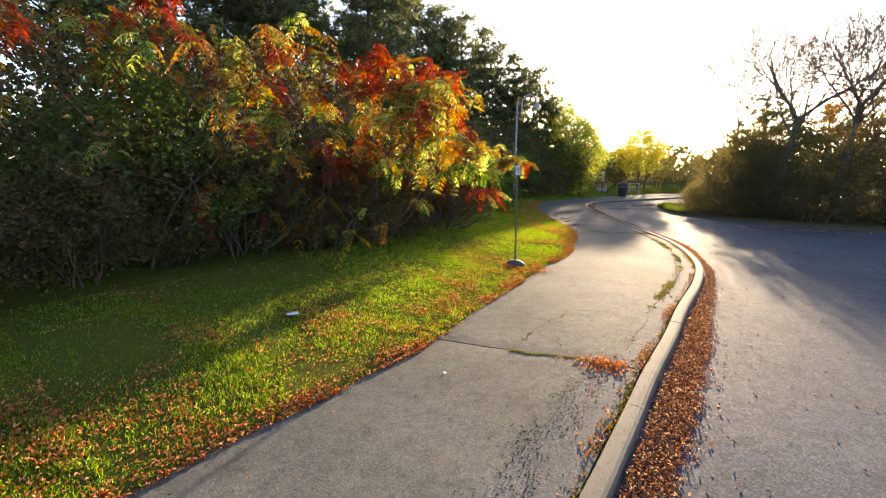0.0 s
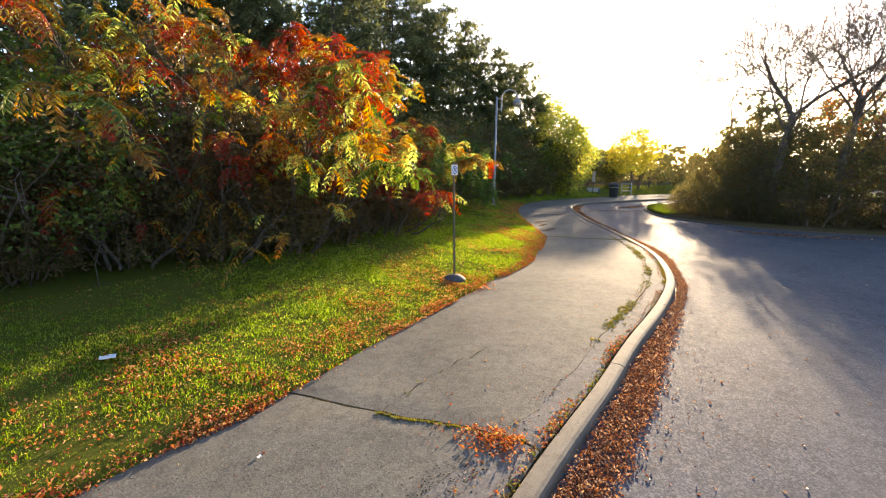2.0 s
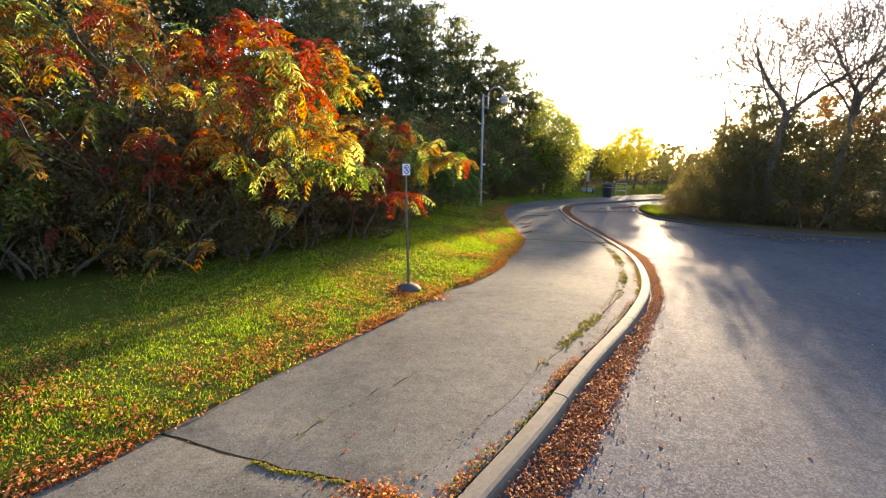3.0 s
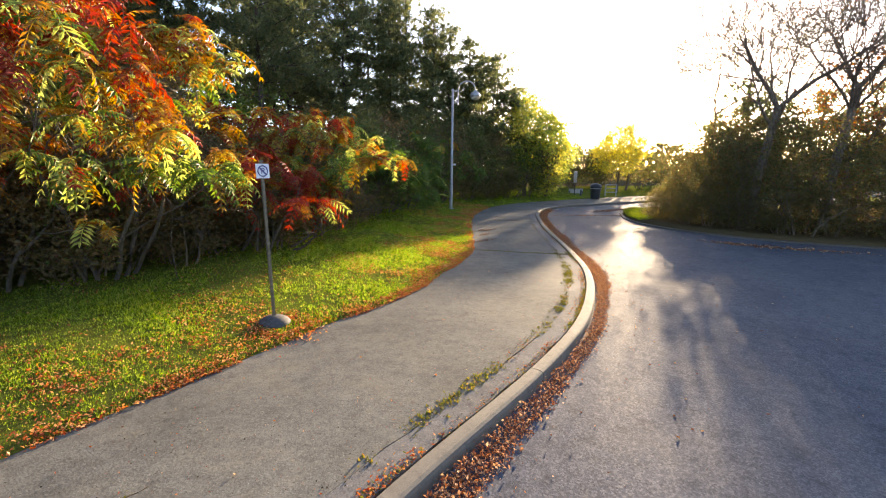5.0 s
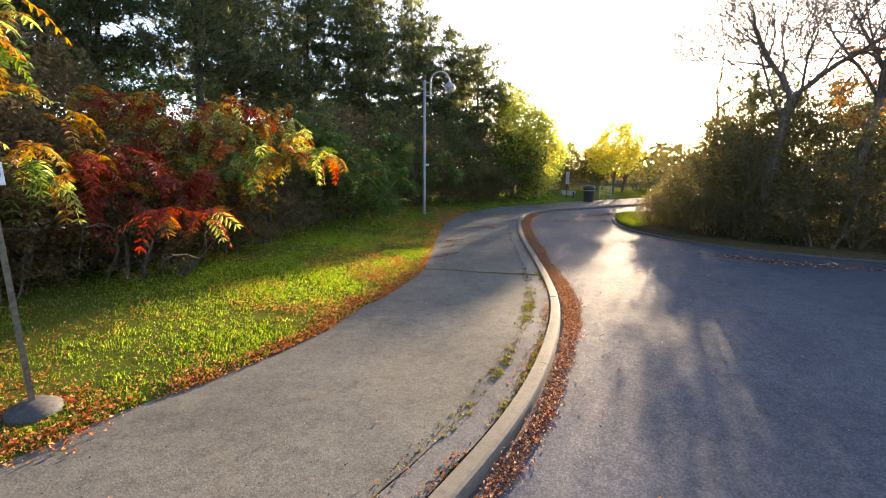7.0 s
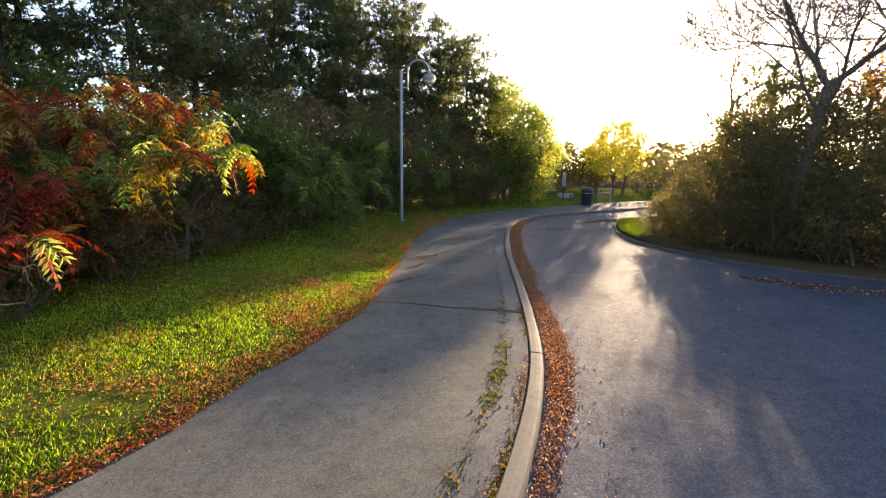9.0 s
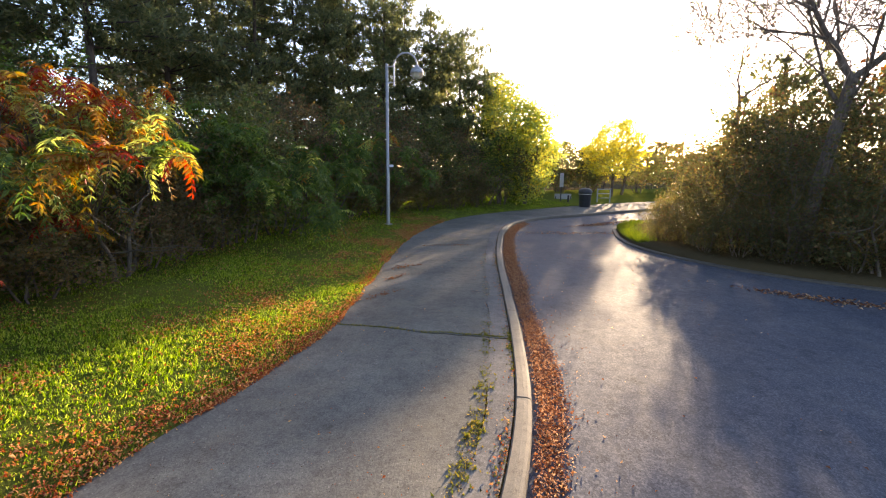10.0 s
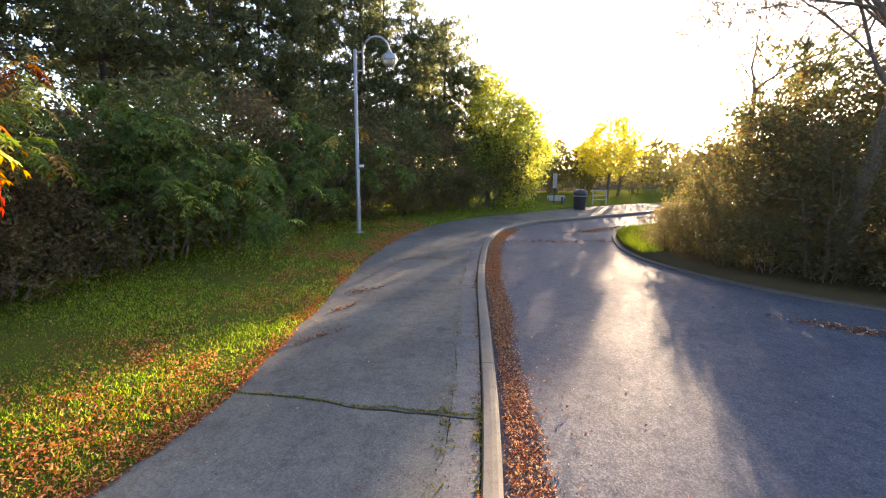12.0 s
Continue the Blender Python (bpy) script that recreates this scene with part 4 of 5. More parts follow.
# the hedge by the lamp
for proto, x, y, s, turn in (
        (dark2, 2.5, 25.2, 0.5, 5), (dark, 3.6, 27.0, 0.55, 65), (dark2, 4.9, 28.5, 0.55, 145), (dark, 6.2, 30.0, 0.5, 215), (dark2, 7.4, 31.3, 0.5, 290), (green2, -0.2, 21.6, 1.2, 80), (dark, 0.9, 23.6, 1.2, 130), (green2, 2.0, 25.9, 1.25, 200), (dark2, 3.3, 27.9, 1.2, 280), (green2, 4.9, 29.8, 1.25, 30),
        (dark, 6.4, 31.2, 1.15, 90), (green, 7.9, 32.6, 1.2, 0), (thick, -2.3, 21.0, 0.84, 150), (thick, -1.6, 24.0, 0.84, 300), (thick, -0.2, 27.0, 0.84, 60),
        (thick, 1.6, 29.6, 0.84, 220), (thick, -4.6, 19.4, 0.84, 240), (thick, 3.6, 31.6, 0.84, 15)):
    again(proto, x, y, s, turn)
# far bushes past the bend
for proto, x, y, s, turn in (
        (thick, 15.0, 44.6, 1.0, 35), (thick, 17.6, 44.8, 0.85, 95), (thick, 10.6, 37.5, 0.74, 40), (thick, 9.4, 34.8, 0.94, 120), (thick, 8.9, 33.0, 0.86, 320), (thick, 12.0, 41.0, 0.90, 80), (thick, 14.6, 43.0, 0.86, 140),
        (thick, 18.0, 46.0, 0.94, 200), (thick, 21.5, 45.0, 0.86, 300), (thick, 25.0, 46.5, 1.01, 20), (thick, 29.0, 48.0, 1.01, 60), (thick, 33.5, 50.5, 1.09, 110),
        (thick, 9.0, 40.0, 0.94, 170), (thick, 23.0, 41.6, 0.62, 33), (thick, 16.4, 47.5, 1.01, 5), (thick, 20.4, 50.5, 1.05, 75), (thick, 38.0, 53.0, 1.09, 210)):
    again(proto, x, y, s, turn)
# thick hedge away from the path
for proto, x, y, s, turn in (
        (dark, -6.6, 6.4, 1.15, 40), (dark2, -8.0, 3.2, 1.2, 100), (thick, -9.5, -0.5, 0.98, 200)):
    again(proto, x, y, s, turn)

# pines
pines = [pine(at(-3.3, 20.8), 13.0, 31, 0.29), pine(at(-3.5, 24.3), 13.5, 32, 0.31), pine(at(2.7, 31.8), 10.9, 33, 0.31), pine(at(6.6, 33.4), 8.9, 34, 0.28)]
# pines near the path
for k, x, y, s, turn in (
        (1, -1.7, 27.4, 0.9, 260), (0, 0.4, 29.6, 0.85, 310), (2, 4.9, 33.0, 0.88, 45), (0, -2.8, 31.0, 0.97, 170), (1, -0.2, 33.6, 0.95, 220),
        (3, 7.9, 34.8, 0.82, 80), (2, 2.4, 36.0, 1.0, 130), (2, 1.2, 31.0, 1.04, 310), (1, -0.8, 29.0, 0.84, 20), (2, 3.8, 32.6, 0.92, 260),
        (3, 5.9, 34.6, 1.05, 150), (0, -4.6, 30.0, 1.05, 200), (3, 5.8, 37.0, 1.0, 210)):
    again(pines[k], x, y, s, turn)
# pines deeper in the wood
for k, x, y, s, turn in (
        (2, -6.0, 19.8, 0.9, 15), (3, -7.4, 16.0, 1.1, 70), (0, -6.6, 17.4, 1.0, 50), (1, -7.2, 21.8, 1.0, 120), (2, -9.2, 14.0, 1.2, 200), (1, -8.0, 9.8, 0.95, 200), (0, -12.4, 9.0, 1.0, 20),
        (0, -10.5, 18.6, 1.0, 90), (2, -8.2, 29.6, 1.15, 20), (1, -5.4, 27.6, 1.02, 10), (1, -10.4, 24.4, 1.0, 300), (0, -11.4, 5.0, 1.0, 235),
        (1, -14.5, 20.0, 1.0, 66), (0, -13.0, 0.0, 1.0, 99)):
    again(pines[k], x, y, s, turn)

# trees where the path bends away
leafy_tree("ash_tree", at(8.9, 33.7), "slender tree with lime and yellow leaves at the bend", 6.6, 1.55, 1.0, M_LEAF_LIME, M_LEAF_YELLOW, 0.15, 41, 60)
leafy_tree("ash_tree", at(10.35, 33.8), "thin-crowned tree with lime-yellow leaves at the bend", 5.4, 1.45, 0.4, M_LEAF_LIME, M_LEAF_YELLOW, 0.14, 42, 64)
leafy_tree("maple_tree", (17.75, 40.7, 0.0), "small maple with bright yellow leaves beyond the bin", 5.4, 1.85, 1.9, M_LEAF_YELLOW, M_LEAF_LIME, 0.16, 43, 44, sparse=0.22)
leafy_tree("maple_tree", (19.2, 42.6, 0.0), "thin young maple with sparse yellow-green leaves behind the gate", 5.8, 1.2, 2.2, M_LEAF_YELLOW, M_LEAF_LIME, 0.14, 44, 24, sparse=0.3)

# the planted island
ISL = "dense dark bush on the planted island"
isl = shrub((14.5, 21.0, 0.08), ISL, 3.6, 1.6, M_LEAF_OLIVE, M_LEAF_BROWN, 0.076, 3900, 51, 0.03, 27)
isl2 = shrub((13.85, 19.1, 0.08), "brownish-green bush on the planted island", 3.6, 1.7, M_LEAF_OLIVE, M_LEAF_BROWN, 0.076, 3900, 52, 0.03, 27)
for proto, x, y, s, turn in (
        (isl2, 16.2, 24.7, 1.05, 70), (isl, 13.25, 22.4, 0.52, 40), (isl, 12.75, 21.3, 0.36, 140), (isl2, 13.4, 23.4, 0.42, 230), (isl, 15.0, 17.6, 1.05, 130), (isl2, 17.3, 16.9, 1.1, 200), (isl, 19.9, 16.5, 1.1, 20), (isl2, 22.6, 16.2, 1.15, 300),
        (isl, 25.4, 15.9, 1.15, 90), (isl2, 28.4, 15.7, 1.2, 45), (isl, 15.4, 19.6, 1.1, 210), (isl, 31.5, 16.2, 1.2, 160), (isl, 17.0, 26.5, 1.1, 250), (isl2, 15.5, 22.4, 1.4, 10), (isl, 16.2, 20.8, 1.3, 190),
        (isl, 18.5, 20.2, 1.1, 100), (isl2, 21.2, 20.0, 1.15, 220), (isl, 24.2, 19.6, 1.2, 330), (isl2, 17.6, 24.4, 1.1, 280), (isl, 27.6, 19.4, 1.25, 60),
        (isl2, 34.5, 17.0, 1.4, 15), (isl, 38.0, 18.0, 1.5, 115), (isl2, 12.65, 20.1, 0.40, 30), (isl, 12.75, 20.7, 0.42, 75), (isl2, 13.1, 19.5, 0.46, 160), (isl, 13.7, 18.7, 0.46, 250), (isl2, 14.5, 17.9, 0.46, 20), (isl, 15.7, 17.3, 0.45, 110), (isl2, 17.2, 16.7, 0.45, 210), (isl, 12.45, 22.1, 0.33, 300), (isl2, 12.75, 23.1, 0.3, 55), (isl2, 14.7, 22.7, 1.12, 125)):
    again(proto, x, y, s, turn, 0.1)
bare_tree((14.2, 18.9, 0.1), "nearly leafless tree with forked spreading limbs", 4.0, 8.0, 61, 0.08, M_LEAF_BROWN, arms=5, ways=((-0.46, 0.34, 1.0), (0.8, -0.58, 0.75), (0.2, 0.8, 1.0), (-0.7, 0.3, 0.8)))
bare_tree((16.2, 18.3, 0.1), "nearly leafless tree with last orange leaves on top", 4.5, 8.3, 62, 0.3, M_LEAF_ORANGE)
bare_tree((20.5, 19.0, 0.15), "leafless tree with fine spreading twigs", 4.4, 8.2, 63, 0.25, M_LEAF_ORANGE)
isl_pine = pine((17.3, 24.4, 0.2), 5.8, 64, 0.1, "small dark conifer on the planted island")
for x, y, s, turn in ((19.6, 23.2, 0.9, 60), (21.0, 22.6, 0.95, 140), (24.0, 22.4, 1.0, 220), (28.0, 22.0, 1.05, 10)):
    again(isl_pine, x, y, s, turn, 0.2)
leafy_tree("orange_tree", (18.0, 19.6, 0.1), "rusty-leaved small tree on the planted island", 6.0, 1.9, 3.0, M_LEAF_BROWN, M_LEAF_ORANGE, 0.12, 65, 16, share=0.4, sparse=0.25)


bare_tree((15.6, 24.3, 0.1), "thin small tree with sparse yellow-green leaves on the planted island", 4.4, 8.4, 66, 0.75, M_LEAF_LIME, arms=6, girth=0.55)


# far woods closing the view
def far_woods():
    r = np.random.default_rng(71)
    wood, pts = Pile(), []
    for k in range(150):
        a = k / 150 * 2 * math.pi + r.uniform(-0.02, 0.02)
        R = r.uniform(62, 92)
        x, y = 18 + R * math.sin(a), 8 + R * math.cos(a)
        h = r.uniform(6.0, 10.0) * (0.62 if 0.05 < a < 0.75 else 1.0)
        wood.add(*tube(np.array([(x, y, -0.3), (x, y, h * 0.5), (x, y, h * 0.9)]), np.array([0.2, 0.14, 0.03]), 5))
        m = 95
        th, u = r.uniform(0, 6.283, m), r.uniform(0.05, 1, m)
        rad = h * 0.36 * np.sqrt(np.clip(1 - (u * 2 - 1) ** 2 * 0.8, 0.1, 1)) * r.uniform(0.5, 1.1, m)
        pts.append(np.repeat(np.stack([x + np.cos(th) * rad, y + np.sin(th) * rad, u * h], 1), 3, 0) + r.normal(scale=0.35, size=(m * 3, 3)))
    root = thing("far_woods", (18, 8, 0), "distant woods closing the view all round", "woods", kind="stuff")
    o = np.array([18, 8, 0])
    me = wood.mesh("trunks", M_PINE_BARK)
    ob = put("trunks", me, root)
    ob.matrix_basis = Matrix.Translation((-18, -8, 0))
    v, f = scatter_leaves(np.concatenate(pts) - o, 0.95, r)
    put("foliage", mesh_of("foliage", v, f, M_LEAF_DARK), root)


far_woods()


# ---- grass, fallen leaves, weeds ----
def edge_point(s, d):
    """Plan points d metres onto the lawn from the edge at fractional station s."""
    i = np.arange(len(LAWN_EDGE))
    e = np.stack([np.interp(s, i, LAWN_EDGE[:, 0]), np.interp(s, i, LAWN_EDGE[:, 1])], 1)
    nr = normals_right(SMOOTH_EDGE)
    w = np.stack([np.interp(s, i, nr[:, 0]), np.interp(s, i, nr[:, 1])], 1)
    return e - w * d[:, None]


def curb_point(s, d):
    """Plan points d metres to the road side of the curb's inner edge."""
    i = np.arange(len(CURB_IN))
    nr = normals_right(CURB_IN)
    e = np.stack([np.interp(s, i, CURB_IN[:, 0]), np.interp(s, i, CURB_IN[:, 1])], 1)
    return e + np.stack([np.interp(s, i, nr[:, 0]), np.interp(s, i, nr[:, 1])], 1) * d[:, None]


def grass():
    r = np.random.default_rng(81)
    s_of = lambda y: int(np.argmin(np.abs(LAWN_EDGE[:, 1] - y)))
    root = thing("grass", (0, 0, 0), "short mown grass blades of the verge", "grass", kind="stuff")
    for y0, y1, n, d1, w, h in ((0.5, 9.0, 310000, 4.0, 0.0095, 0.034), (9.0, 18.0, 170000, 4.4, 0.013, 0.042), (18.0, 35.0, 60000, 5.0, 0.016, 0.06)):
        s = r.uniform(s_of(y0), s_of(y1), n)
        d = r.uniform(-0.03, d1, n) ** 1.0
        d = np.where(r.random(n) < 0.5, d, np.abs(d) * 0.75)
        xy = edge_point(s, d)
        patch = np.array([noise.noise(Vector((x * 1.3, y * 1.3, 2))) for x, y in xy])
        tuft = np.array([noise.noise(Vector((x * 8, y * 8, 5))) for x, y in xy])
        keep = r.random(n) < np.clip(0.75 + patch * 0.7 + tuft * 0.8, 0.5, 1) * np.clip((d + 0.05) / 0.2, 0.15, 1)
        xy, d, patch = xy[keep], d[keep], patch[keep] + 0.9 * tuft[keep]
        m = len(xy)
        b = np.column_stack([xy, lawn_height(np.maximum(d, 0)) - 0.012])
        ax = unit(np.column_stack([r.normal(scale=0.55, size=(m, 2)), np.ones(m)]))
        sd = unit(np.cross(ax, r.normal(size=(m, 3))))
        hh = h * r.uniform(0.5, 1.4, m) * (1 + patch * 0.5)
        ww = w * r.uniform(0.7, 1.3, m)
        v = np.stack([b - sd * ww[:, None] / 2, b + sd * ww[:, None] / 2, b + ax * hh[:, None]], 1).reshape(-1, 3)
        put("blades", mesh_of("blades", v, np.arange(m * 3).reshape(-1, 3), M_GRASS), root)


def island_grass():
    r = np.random.default_rng(85)
    root = thing("island_grass", (0, 0, 0), "tufts of longer green grass along the island's nose", "grass", kind="stuff")
    n = 4500
    s = r.uniform(0, np.argmin(np.abs(ISLAND[:, 0] - 11.5) + np.abs(ISLAND[:, 1] - 21.8)), n)
    i = np.arange(len(ISLAND))
    nr = normals_right(ISLAND)
    e = np.stack([np.interp(s, i, ISLAND[:, 0]), np.interp(s, i, ISLAND[:, 1])], 1)
    w = np.stack([np.interp(s, i, nr[:, 0]), np.interp(s, i, nr[:, 1])], 1)
    xy = e - w * (0.17 + np.abs(r.normal(scale=0.45, size=n)))[:, None]
    b = np.column_stack([xy, np.full(n, 0.0)])
    ax = unit(np.column_stack([r.normal(scale=0.5, size=(n, 2)), np.ones(n)]))
    sd = unit(np.cross(ax, r.normal(size=(n, 3))))
    h = r.uniform(0.08, 0.22, n)
    v = np.stack([b - sd * 0.008, b + sd * 0.008, b + ax * h[:, None]], 1).reshape(-1, 3)
    put("blades", mesh_of("blades", v, np.arange(n * 3).reshape(-1, 3), M_ROUGH_GRASS), root)


def on_path(xy, lift=0.002):
    return np.column_stack([xy, path_top(xy) + lift])


def litter():
    r = np.random.default_rng(82)
    s_of = lambda y: int(np.argmin(np.abs(LAWN_EDGE[:, 1] - y)))
    # on the lawn, gathered in drifts and thick along the asphalt
    root = thing("fallen_leaves", (0, 0, 0), "orange, tan and brown leaves fallen on the verge", "fallen leaves", kind="stuff")
    n = 215000
    s = r.uniform(s_of(0.5), s_of(27.0), n)
    edge = r.random(n) < 0.17
    d = np.where(edge, np.abs(r.normal(scale=0.10, size=n)) - 0.05, np.where(r.random(n) < 0.3, np.abs(r.normal(scale=0.9, size=n)), r.uniform(0, 4.2, n)))
    xy = edge_point(s, d)
    patch = np.array([noise.noise(Vector((x * 0.9, y * 0.9, 7))) + 0.6 * noise.noise(Vector((x * 3, y * 3, 1))) for x, y in xy])
    rim = np.array([noise.noise(Vector((x * 1.4, y * 1.4, 21))) for x, y in xy])
    keep = (edge & (r.random(n) < np.clip(0.35 + rim * 1.6, 0.08, 1))) | ~edge & (r.random(n) < np.clip(0.26 + patch * 1.1, 0.05, 0.8) * np.clip(1.5 - d * 0.55, 0.2, 1) * np.interp(xy[:, 1], (2.0, 4.5, 6.0, 9.0, 12.0), (2.6, 1.8, 0.95, 0.85, 1.5)))
    xy, d, edge = xy[keep], d[keep], edge[keep]
    m = len(xy)
    z = np.where(d > 0.03, lawn_height(np.maximum(d, 0)) + r.uniform(0.0, 0.03, m), 0.012 + r.uniform(0, 0.015, m))
    for here, size, name in ((d < 0.5, 0.030, "leaves"), (d >= 0.5, 0.031, "leaf_bits")):
        lay(root, np.column_stack([xy, z])[here], size, M_LITTER, r, name, 0.8)
    # grit and leaf crumbs on the asphalt
    root = thing("path_grit", (0, 0, 0), "grit and crumbs of dry leaves on the asphalt", "grit", kind="stuff")
    i0, i1 = int(np.argmin(np.abs(CURB_IN[:, 1] - 0.0))), int(np.argmin(np.abs(CURB_IN[:, 1] - 20.0)))
    for mat, n, size in ((M_LITTER, 1500, 0.012), (M_CURB, 1500, 0.009), (M_SOIL, 1500, 0.014)):
        s = r.uniform(i0, i1, n)
        lay(root, on_path(curb_point(s, r.uniform(-2.45, -0.03, n))), size, mat, r, "crumbs")
    for mat, n, size in ((M_LITTER, 3400, 0.018), (M_SOIL, 4200, 0.019), (M_WEED, 3600, 0.018)):
        s = r.uniform(i0, i1, n)
        near = np.array([noise.noise(Vector((q * 0.23, 3, size * 90))) + 0.5 * noise.noise(Vector((q * 0.9, 8, 0))) for q in s])
        s = s[r.random(n) < np.clip(0.45 + near * 1.4, 0.03, 1)]
        d = np.where(r.random(len(s)) < 0.6, -0.012 - np.abs(r.normal(scale=0.045, size=len(s))), -0.30 + r.normal(scale=0.04, size=len(s)))
        lay(root, on_path(curb_point(s, d)), size, mat, r, "edge_crumbs", 0.5)
    # worn, earthy patch where the edge strip widens
    k = 900
    s = r.uniform(int(np.argmin(np.abs(CURB_IN[:, 1] - 1.6))), int(np.argmin(np.abs(CURB_IN[:, 1] - 3.9))), k)
    lay(root, on_path(curb_point(s, -0.44 + r.normal(scale=0.075, size=k) + 0.05 * np.sin(s * 1.3))), 0.014, M_SOIL, r, "worn_edge", 0.2)
    # in the gutter against the curb
    root = thing("gutter_leaves", (0, 0, 0), "drift of red-brown leaves in the gutter beside the curb", "fallen leaves", kind="stuff")
    c_of = lambda y: int(np.argmin(np.abs(CURB_IN[:, 1] - y)))
    n = 96000
    s = r.uniform(c_of(-5.0), c_of(27.0), n)
    wide = np.array([0.31 + 0.10 * noise.noise(Vector((q * 0.11, 4, 0))) + 0.05 * noise.noise(Vector((q * 0.5, 1, 0))) for q in s])
    here = np.interp(s, np.arange(len(CURB_IN)), CURB_IN[:, 1])
    wide = wide * np.interp(here, (5.5, 8.0, 11.0, 12.5), (1.0, 0.5, 0.55, 1.0))
    thin = r.random(n) < np.interp(here, (5.5, 8.0, 11.0, 12.5), (1.0, 0.32, 0.32, 1.0)) * np.interp(here, (12.0, 16.0), (1.0, 0.8))
    s, wide, here = s[thin], wide[thin], here[thin]
    n = len(s)
    u = np.minimum(r.random(n) ** 1.15 * 0.9 + r.exponential(0.09, n), 1.6)
    d = 0.165 + u * wide + np.abs(r.normal(scale=0.03, size=n)) + (r.random(n) < 0.012) * r.uniform(0, 0.6, n)
    xy = curb_point(s, d)
    z = ROAD_Z + 0.006 + np.maximum(1 - u, 0) ** 2 * 0.075 * r.random(n) + 0.006 * r.random(n)
    lay(root, np.column_stack([xy, z]), 0.027, M_GUTTER, r, "leaves", 0.9)
    # strewn on path, edge strip and road
    root = thing("strewn_leaves", (0, 0, 0), "single dry leaves strewn on path and road", "fallen leaves", kind="stuff")
    s = r.uniform(c_of(0.0), c_of(26.0), 560)
    d = np.where(r.random(560) < 0.6, -np.abs(r.normal(scale=0.05, size=560)) - 0.015, r.uniform(-2.3, -0.2, 560))
    xy = curb_point(s, d)
    lay(root, on_path(xy, 0.004), 0.028, M_LITTER, r, "path_leaves")
    k = 620
    xy = np.array([1.86, 4.26]) + np.outer(np.abs(r.normal(scale=0.22, size=k)), (-0.95, 0.31)) + r.normal(scale=(0.06, 0.09), size=(k, 2))
    lay(root, on_path(xy, 0.003 + 0.018 * r.random(k)), 0.030, M_LITTER, r, "drift_leaves", 0.7)
    # gathered against the curb on the path's side
    k = 5200
    s = r.uniform(c_of(1.5), c_of(13.5), k)
    drift = np.array([noise.noise(Vector((q * 0.21, 11, 3))) + 0.5 * noise.noise(Vector((q * 0.8, 11, 6))) for q in s])
    here = np.interp(s, np.arange(len(CURB_IN)), CURB_IN[:, 1])
    s = s[r.random(k) < np.clip(drift * 1.6 + 0.12, 0.02, 1) * np.interp(here, (4.5, 7.5, 9.0), (1.0, 0.7, 0.35))]
    xy = curb_point(s, -0.02 - np.abs(r.normal(scale=0.055, size=len(s))))
    for part_of, mat in ((0, M_LITTER), (1, M_WEED), (2, M_LITTER)):
        pick = np.arange(len(xy)) % 3 == part_of
        lay(root, on_path(xy[pick], 0.003 + 0.015 * r.random(pick.sum())), 0.027, mat, r, "curb_drift", 0.7)
    # round the foot of the sign
    k = 900
    a = r.uniform(0, 2 * math.pi, k)
    rad = 0.20 + np.abs(r.normal(scale=0.16, size=k))
    xy = np.column_stack([1.52 + np.cos(a) * rad * 1.1 + 0.12, 8.87 + np.sin(a) * rad - 0.1])
    d = nearest_edge(xy)
    lay(root, np.column_stack([xy, np.where(d > 0.03, lawn_height(np.maximum(d, 0)) + 0.02 * r.random(k), 0.012 + 0.01 * r.random(k))]), 0.036, M_LITTER, r, "sign_drift", 0.7)
    for x, y, a, k, z, w in ((6.05, 20.8, 0.1, 70, 0.012, 0.35), (4.99, 18.05, 0.6, 60, 0.012, 0.22), (4.86, 17.05, 0.9, 50, 0.012, 0.16), (4.8, 15.9, 0.9, 60, 0.012, 0.22),
                             (11.9, 26.6, 0.5, 260, ROAD_Z + 0.01, 0.7), (12.6, 27.3, 0.6, 160, ROAD_Z + 0.01, 0.6), (10.6, 24.2, 0.2, 120, ROAD_Z + 0.01, 0.8), (9.7, 24.3, 0.1, 40, ROAD_Z + 0.01, 0.5),
                             (12.4, 16.5, -0.6, 260, ROAD_Z + 0.01, 0.6), (13.6, 15.8, -0.4, 220, ROAD_Z + 0.01, 0.7)):
        u, v = r.normal(scale=w, size=k), r.normal(scale=w * 0.16, size=k)
        xy = np.column_stack([x + u * math.cos(a) - v * math.sin(a), y + u * math.sin(a) + v * math.cos(a)])
        lay(root, np.column_stack([xy, z + 0.015 * r.random(k)]), 0.05 if z > 0 else 0.07, M_LEAF_BROWN if z > 0 else M_GUTTER, r, "leaf_clump", 0.5)
    s = r.uniform(c_of(0.0), c_of(29.0), 500)
    xy = curb_point(s, r.uniform(0.4, 3.8, 500))
    lay(root, np.column_stack([xy, np.full(500, ROAD_Z + 0.004)]), 0.034, M_GUTTER, r, "road_leaves")


def lay(root, c, size, material, r, name, tilt=0.35):
    n = len(c)
    a = r.uniform(0, 2 * math.pi, n)
    ax = unit(np.column_stack([np.cos(a), np.sin(a), r.normal(scale=tilt, size=n)]))
    sd = unit(np.cross(np.column_stack([r.normal(scale=tilt, size=(n, 2)), np.ones(n)]), ax))
    L = size * r.uniform(0.5, 1.3, n)
    v, f = blades(c, ax, sd, L, L * r.uniform(0.35, 0.75, n), 0.3)
    put(name, mesh_of(name, v, f, material), root)


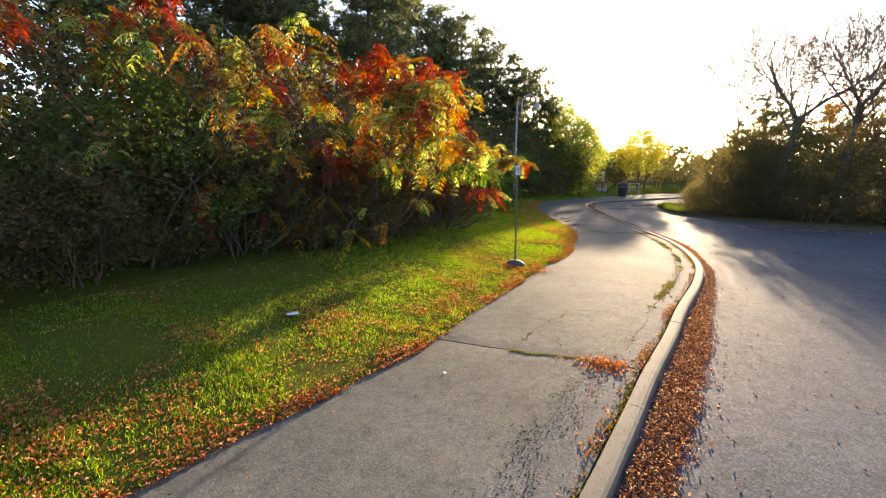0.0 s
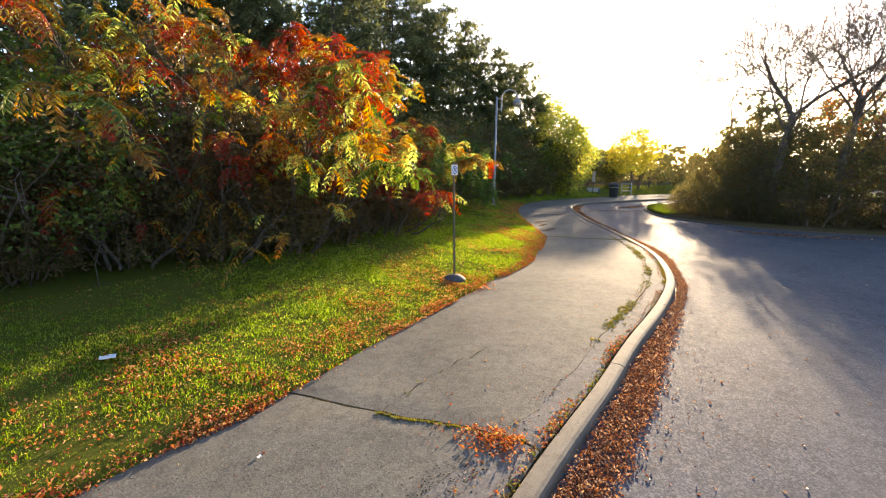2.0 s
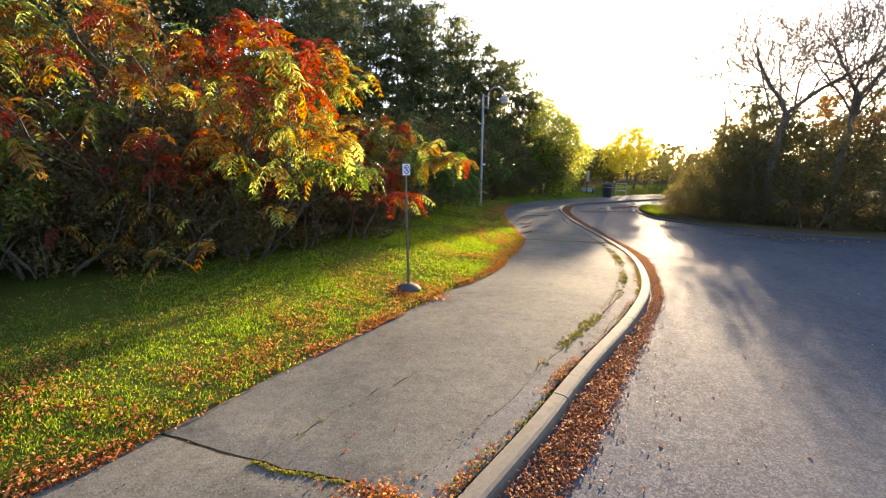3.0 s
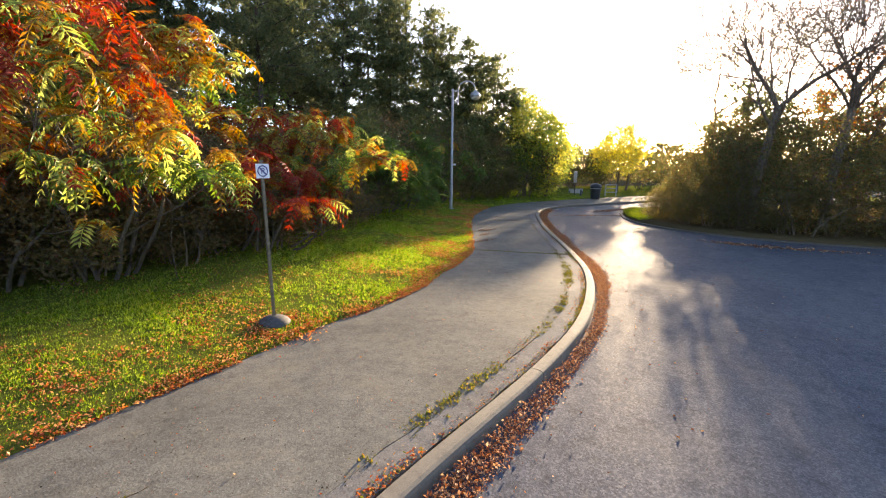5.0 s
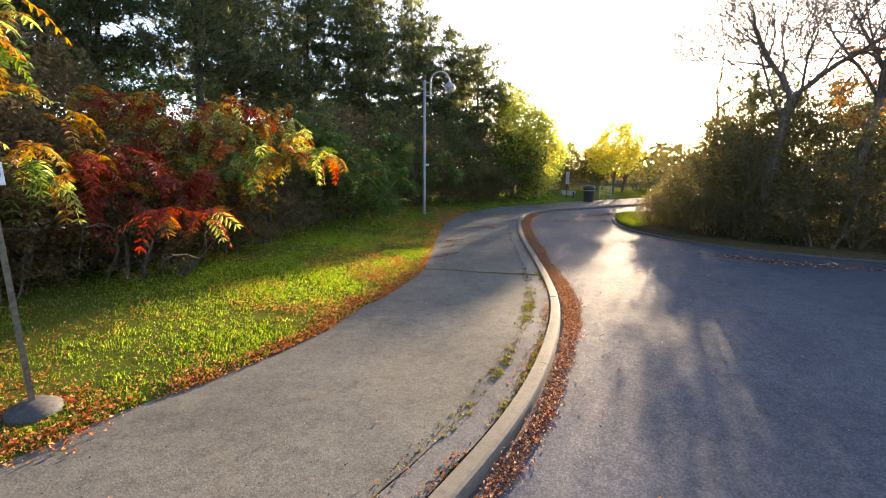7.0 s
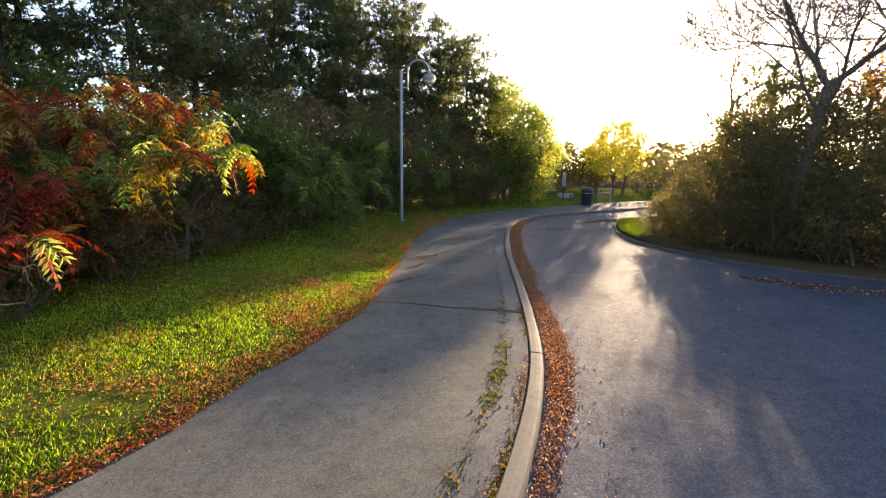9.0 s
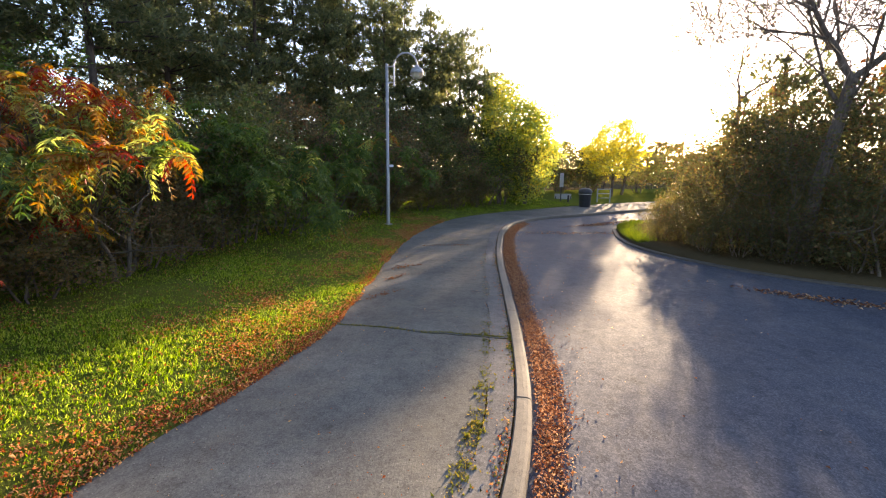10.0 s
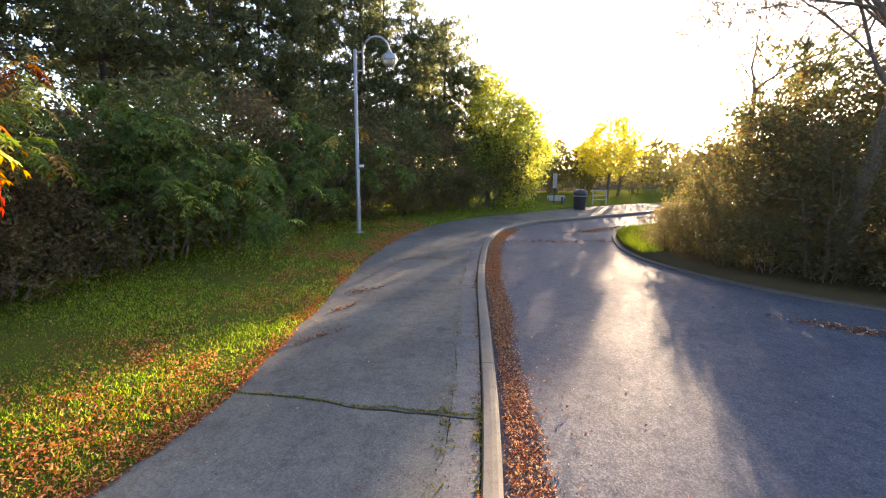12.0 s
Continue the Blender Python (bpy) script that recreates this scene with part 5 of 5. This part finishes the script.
def weeds():
    r = np.random.default_rng(83)
    root = thing("crack_weeds", (0, 0, 0), "weeds and moss growing in the path's joints", "weeds", kind="stuff")
    pts, size = [], []
    c_of = lambda y: int(np.argmin(np.abs(CURB_IN[:, 1] - y)))
    # the joint beside the edge strip, and the one against the curb
    for off, n in ((-0.30, 3600), (-0.02, 2400)):
        s = r.uniform(c_of(0.5 if off > -0.1 else 6.0), c_of(15.0 if off > -0.1 else 14.5), n)
        g = np.array([noise.noise(Vector((q * 0.16, off * 20, 0))) + 0.6 * noise.noise(Vector((q * 0.9, off * 20, 4))) for q in s])
        s = s[r.random(n) < np.clip(g * 2.2 + (0.05 if off > -0.1 else np.interp(s, (c_of(7.0), c_of(10.0)), (0.0, 0.4))), 0, 1)]
        pts.append(curb_point(s, off - 0.01 + r.normal(scale=0.045 if off < -0.1 else 0.018, size=len(s))))
        size.append(np.full(len(s), 0.85 if off < -0.1 else 0.75))
    for (x0, y0), (x1, y1), n, u0 in (((-0.07, 4.95), (1.95, 4.28), 420, 0.42), ((4.33, 14.52), (6.6, 14.1), 620, 0.0)):
        u = r.uniform(u0, 1, n)
        q = np.column_stack([x0 + (x1 - x0) * u, y0 + (y1 - y0) * u])
        q = q + np.outer([joint_wave(*p) for p in q], (0.5, 0.86) if y0 < 9 else (0.1, 0.99))
        pts.append(q + r.normal(scale=0.012, size=(n, 2)))
        size.append(np.full(n, 0.55))
    for x0, y0, n in ((1.0, 5.0, 14), (1.1, 5.2, 12), (1.3, 5.45, 14), (1.62, 5.8, 22), (1.72, 5.93, 22)):
        pts.append(np.array([x0, y0]) + r.normal(scale=0.022, size=(n, 2)))
        size.append(np.full(n, 0.5))
    xy = np.concatenate(pts)
    k = 5
    b = np.repeat(np.column_stack([xy, np.full(len(xy), -0.012)]), k, 0)
    n = len(b)
    ax = unit(np.column_stack([r.normal(scale=0.8, size=(n, 2)), np.ones(n)]))
    sd = unit(np.cross(ax, r.normal(size=(n, 3))))
    L = r.uniform(0.012, 0.046, n) * np.repeat(r.uniform(0.5, 1.4, len(xy)) * np.concatenate(size), k)
    v, f = blades(b, ax, sd, L, L * 0.38)
    put("tufts", mesh_of("tufts", v, f, M_WEED), root)


def paper_scrap(place, size, turn, label):
    r = np.random.default_rng(int(size * 1000))
    n = 5
    g = np.linspace(-0.5, 0.5, n)
    X, Y = np.meshgrid(g, g, indexing="ij")
    v = np.stack([X * size, Y * size * 0.6, size * (0.18 * r.random((n, n)) + 0.1 * np.abs(X))], -1).reshape(-1, 3)
    i = np.arange(n * n).reshape(n, n)
    q = np.stack([i[:-1, :-1], i[1:, :-1], i[1:, 1:], i[:-1, 1:]], -1).reshape(-1, 4)
    low = v.copy()
    low[:, 2] -= 0.002
    rim = np.concatenate([i[0], i[1:, -1], i[-1, :-1][::-1], i[1:-1, 0][::-1]])
    side = np.stack([rim, np.roll(rim, -1), np.roll(rim, -1) + n * n, rim + n * n], -1)
    ob = new("paper_scrap", mesh_of("paper_scrap", np.vstack([v, low]), np.vstack([q, q[:, ::-1] + n * n, side]), M_WHITE))
    ob.matrix_basis = pose(*place, 0, 0, turn)
    tagged(ob, label, "litter")


paper_scrap((-1.81, 5.2, ground_at(-1.81, 5.2) + 0.02), 0.13, 30, "crumpled white paper scrap lying in the grass")
paper_scrap((0.05, 4.08, 0.008), 0.035, 70, "tiny white paper scrap on the asphalt")
grass()
island_grass()
litter()
weeds()
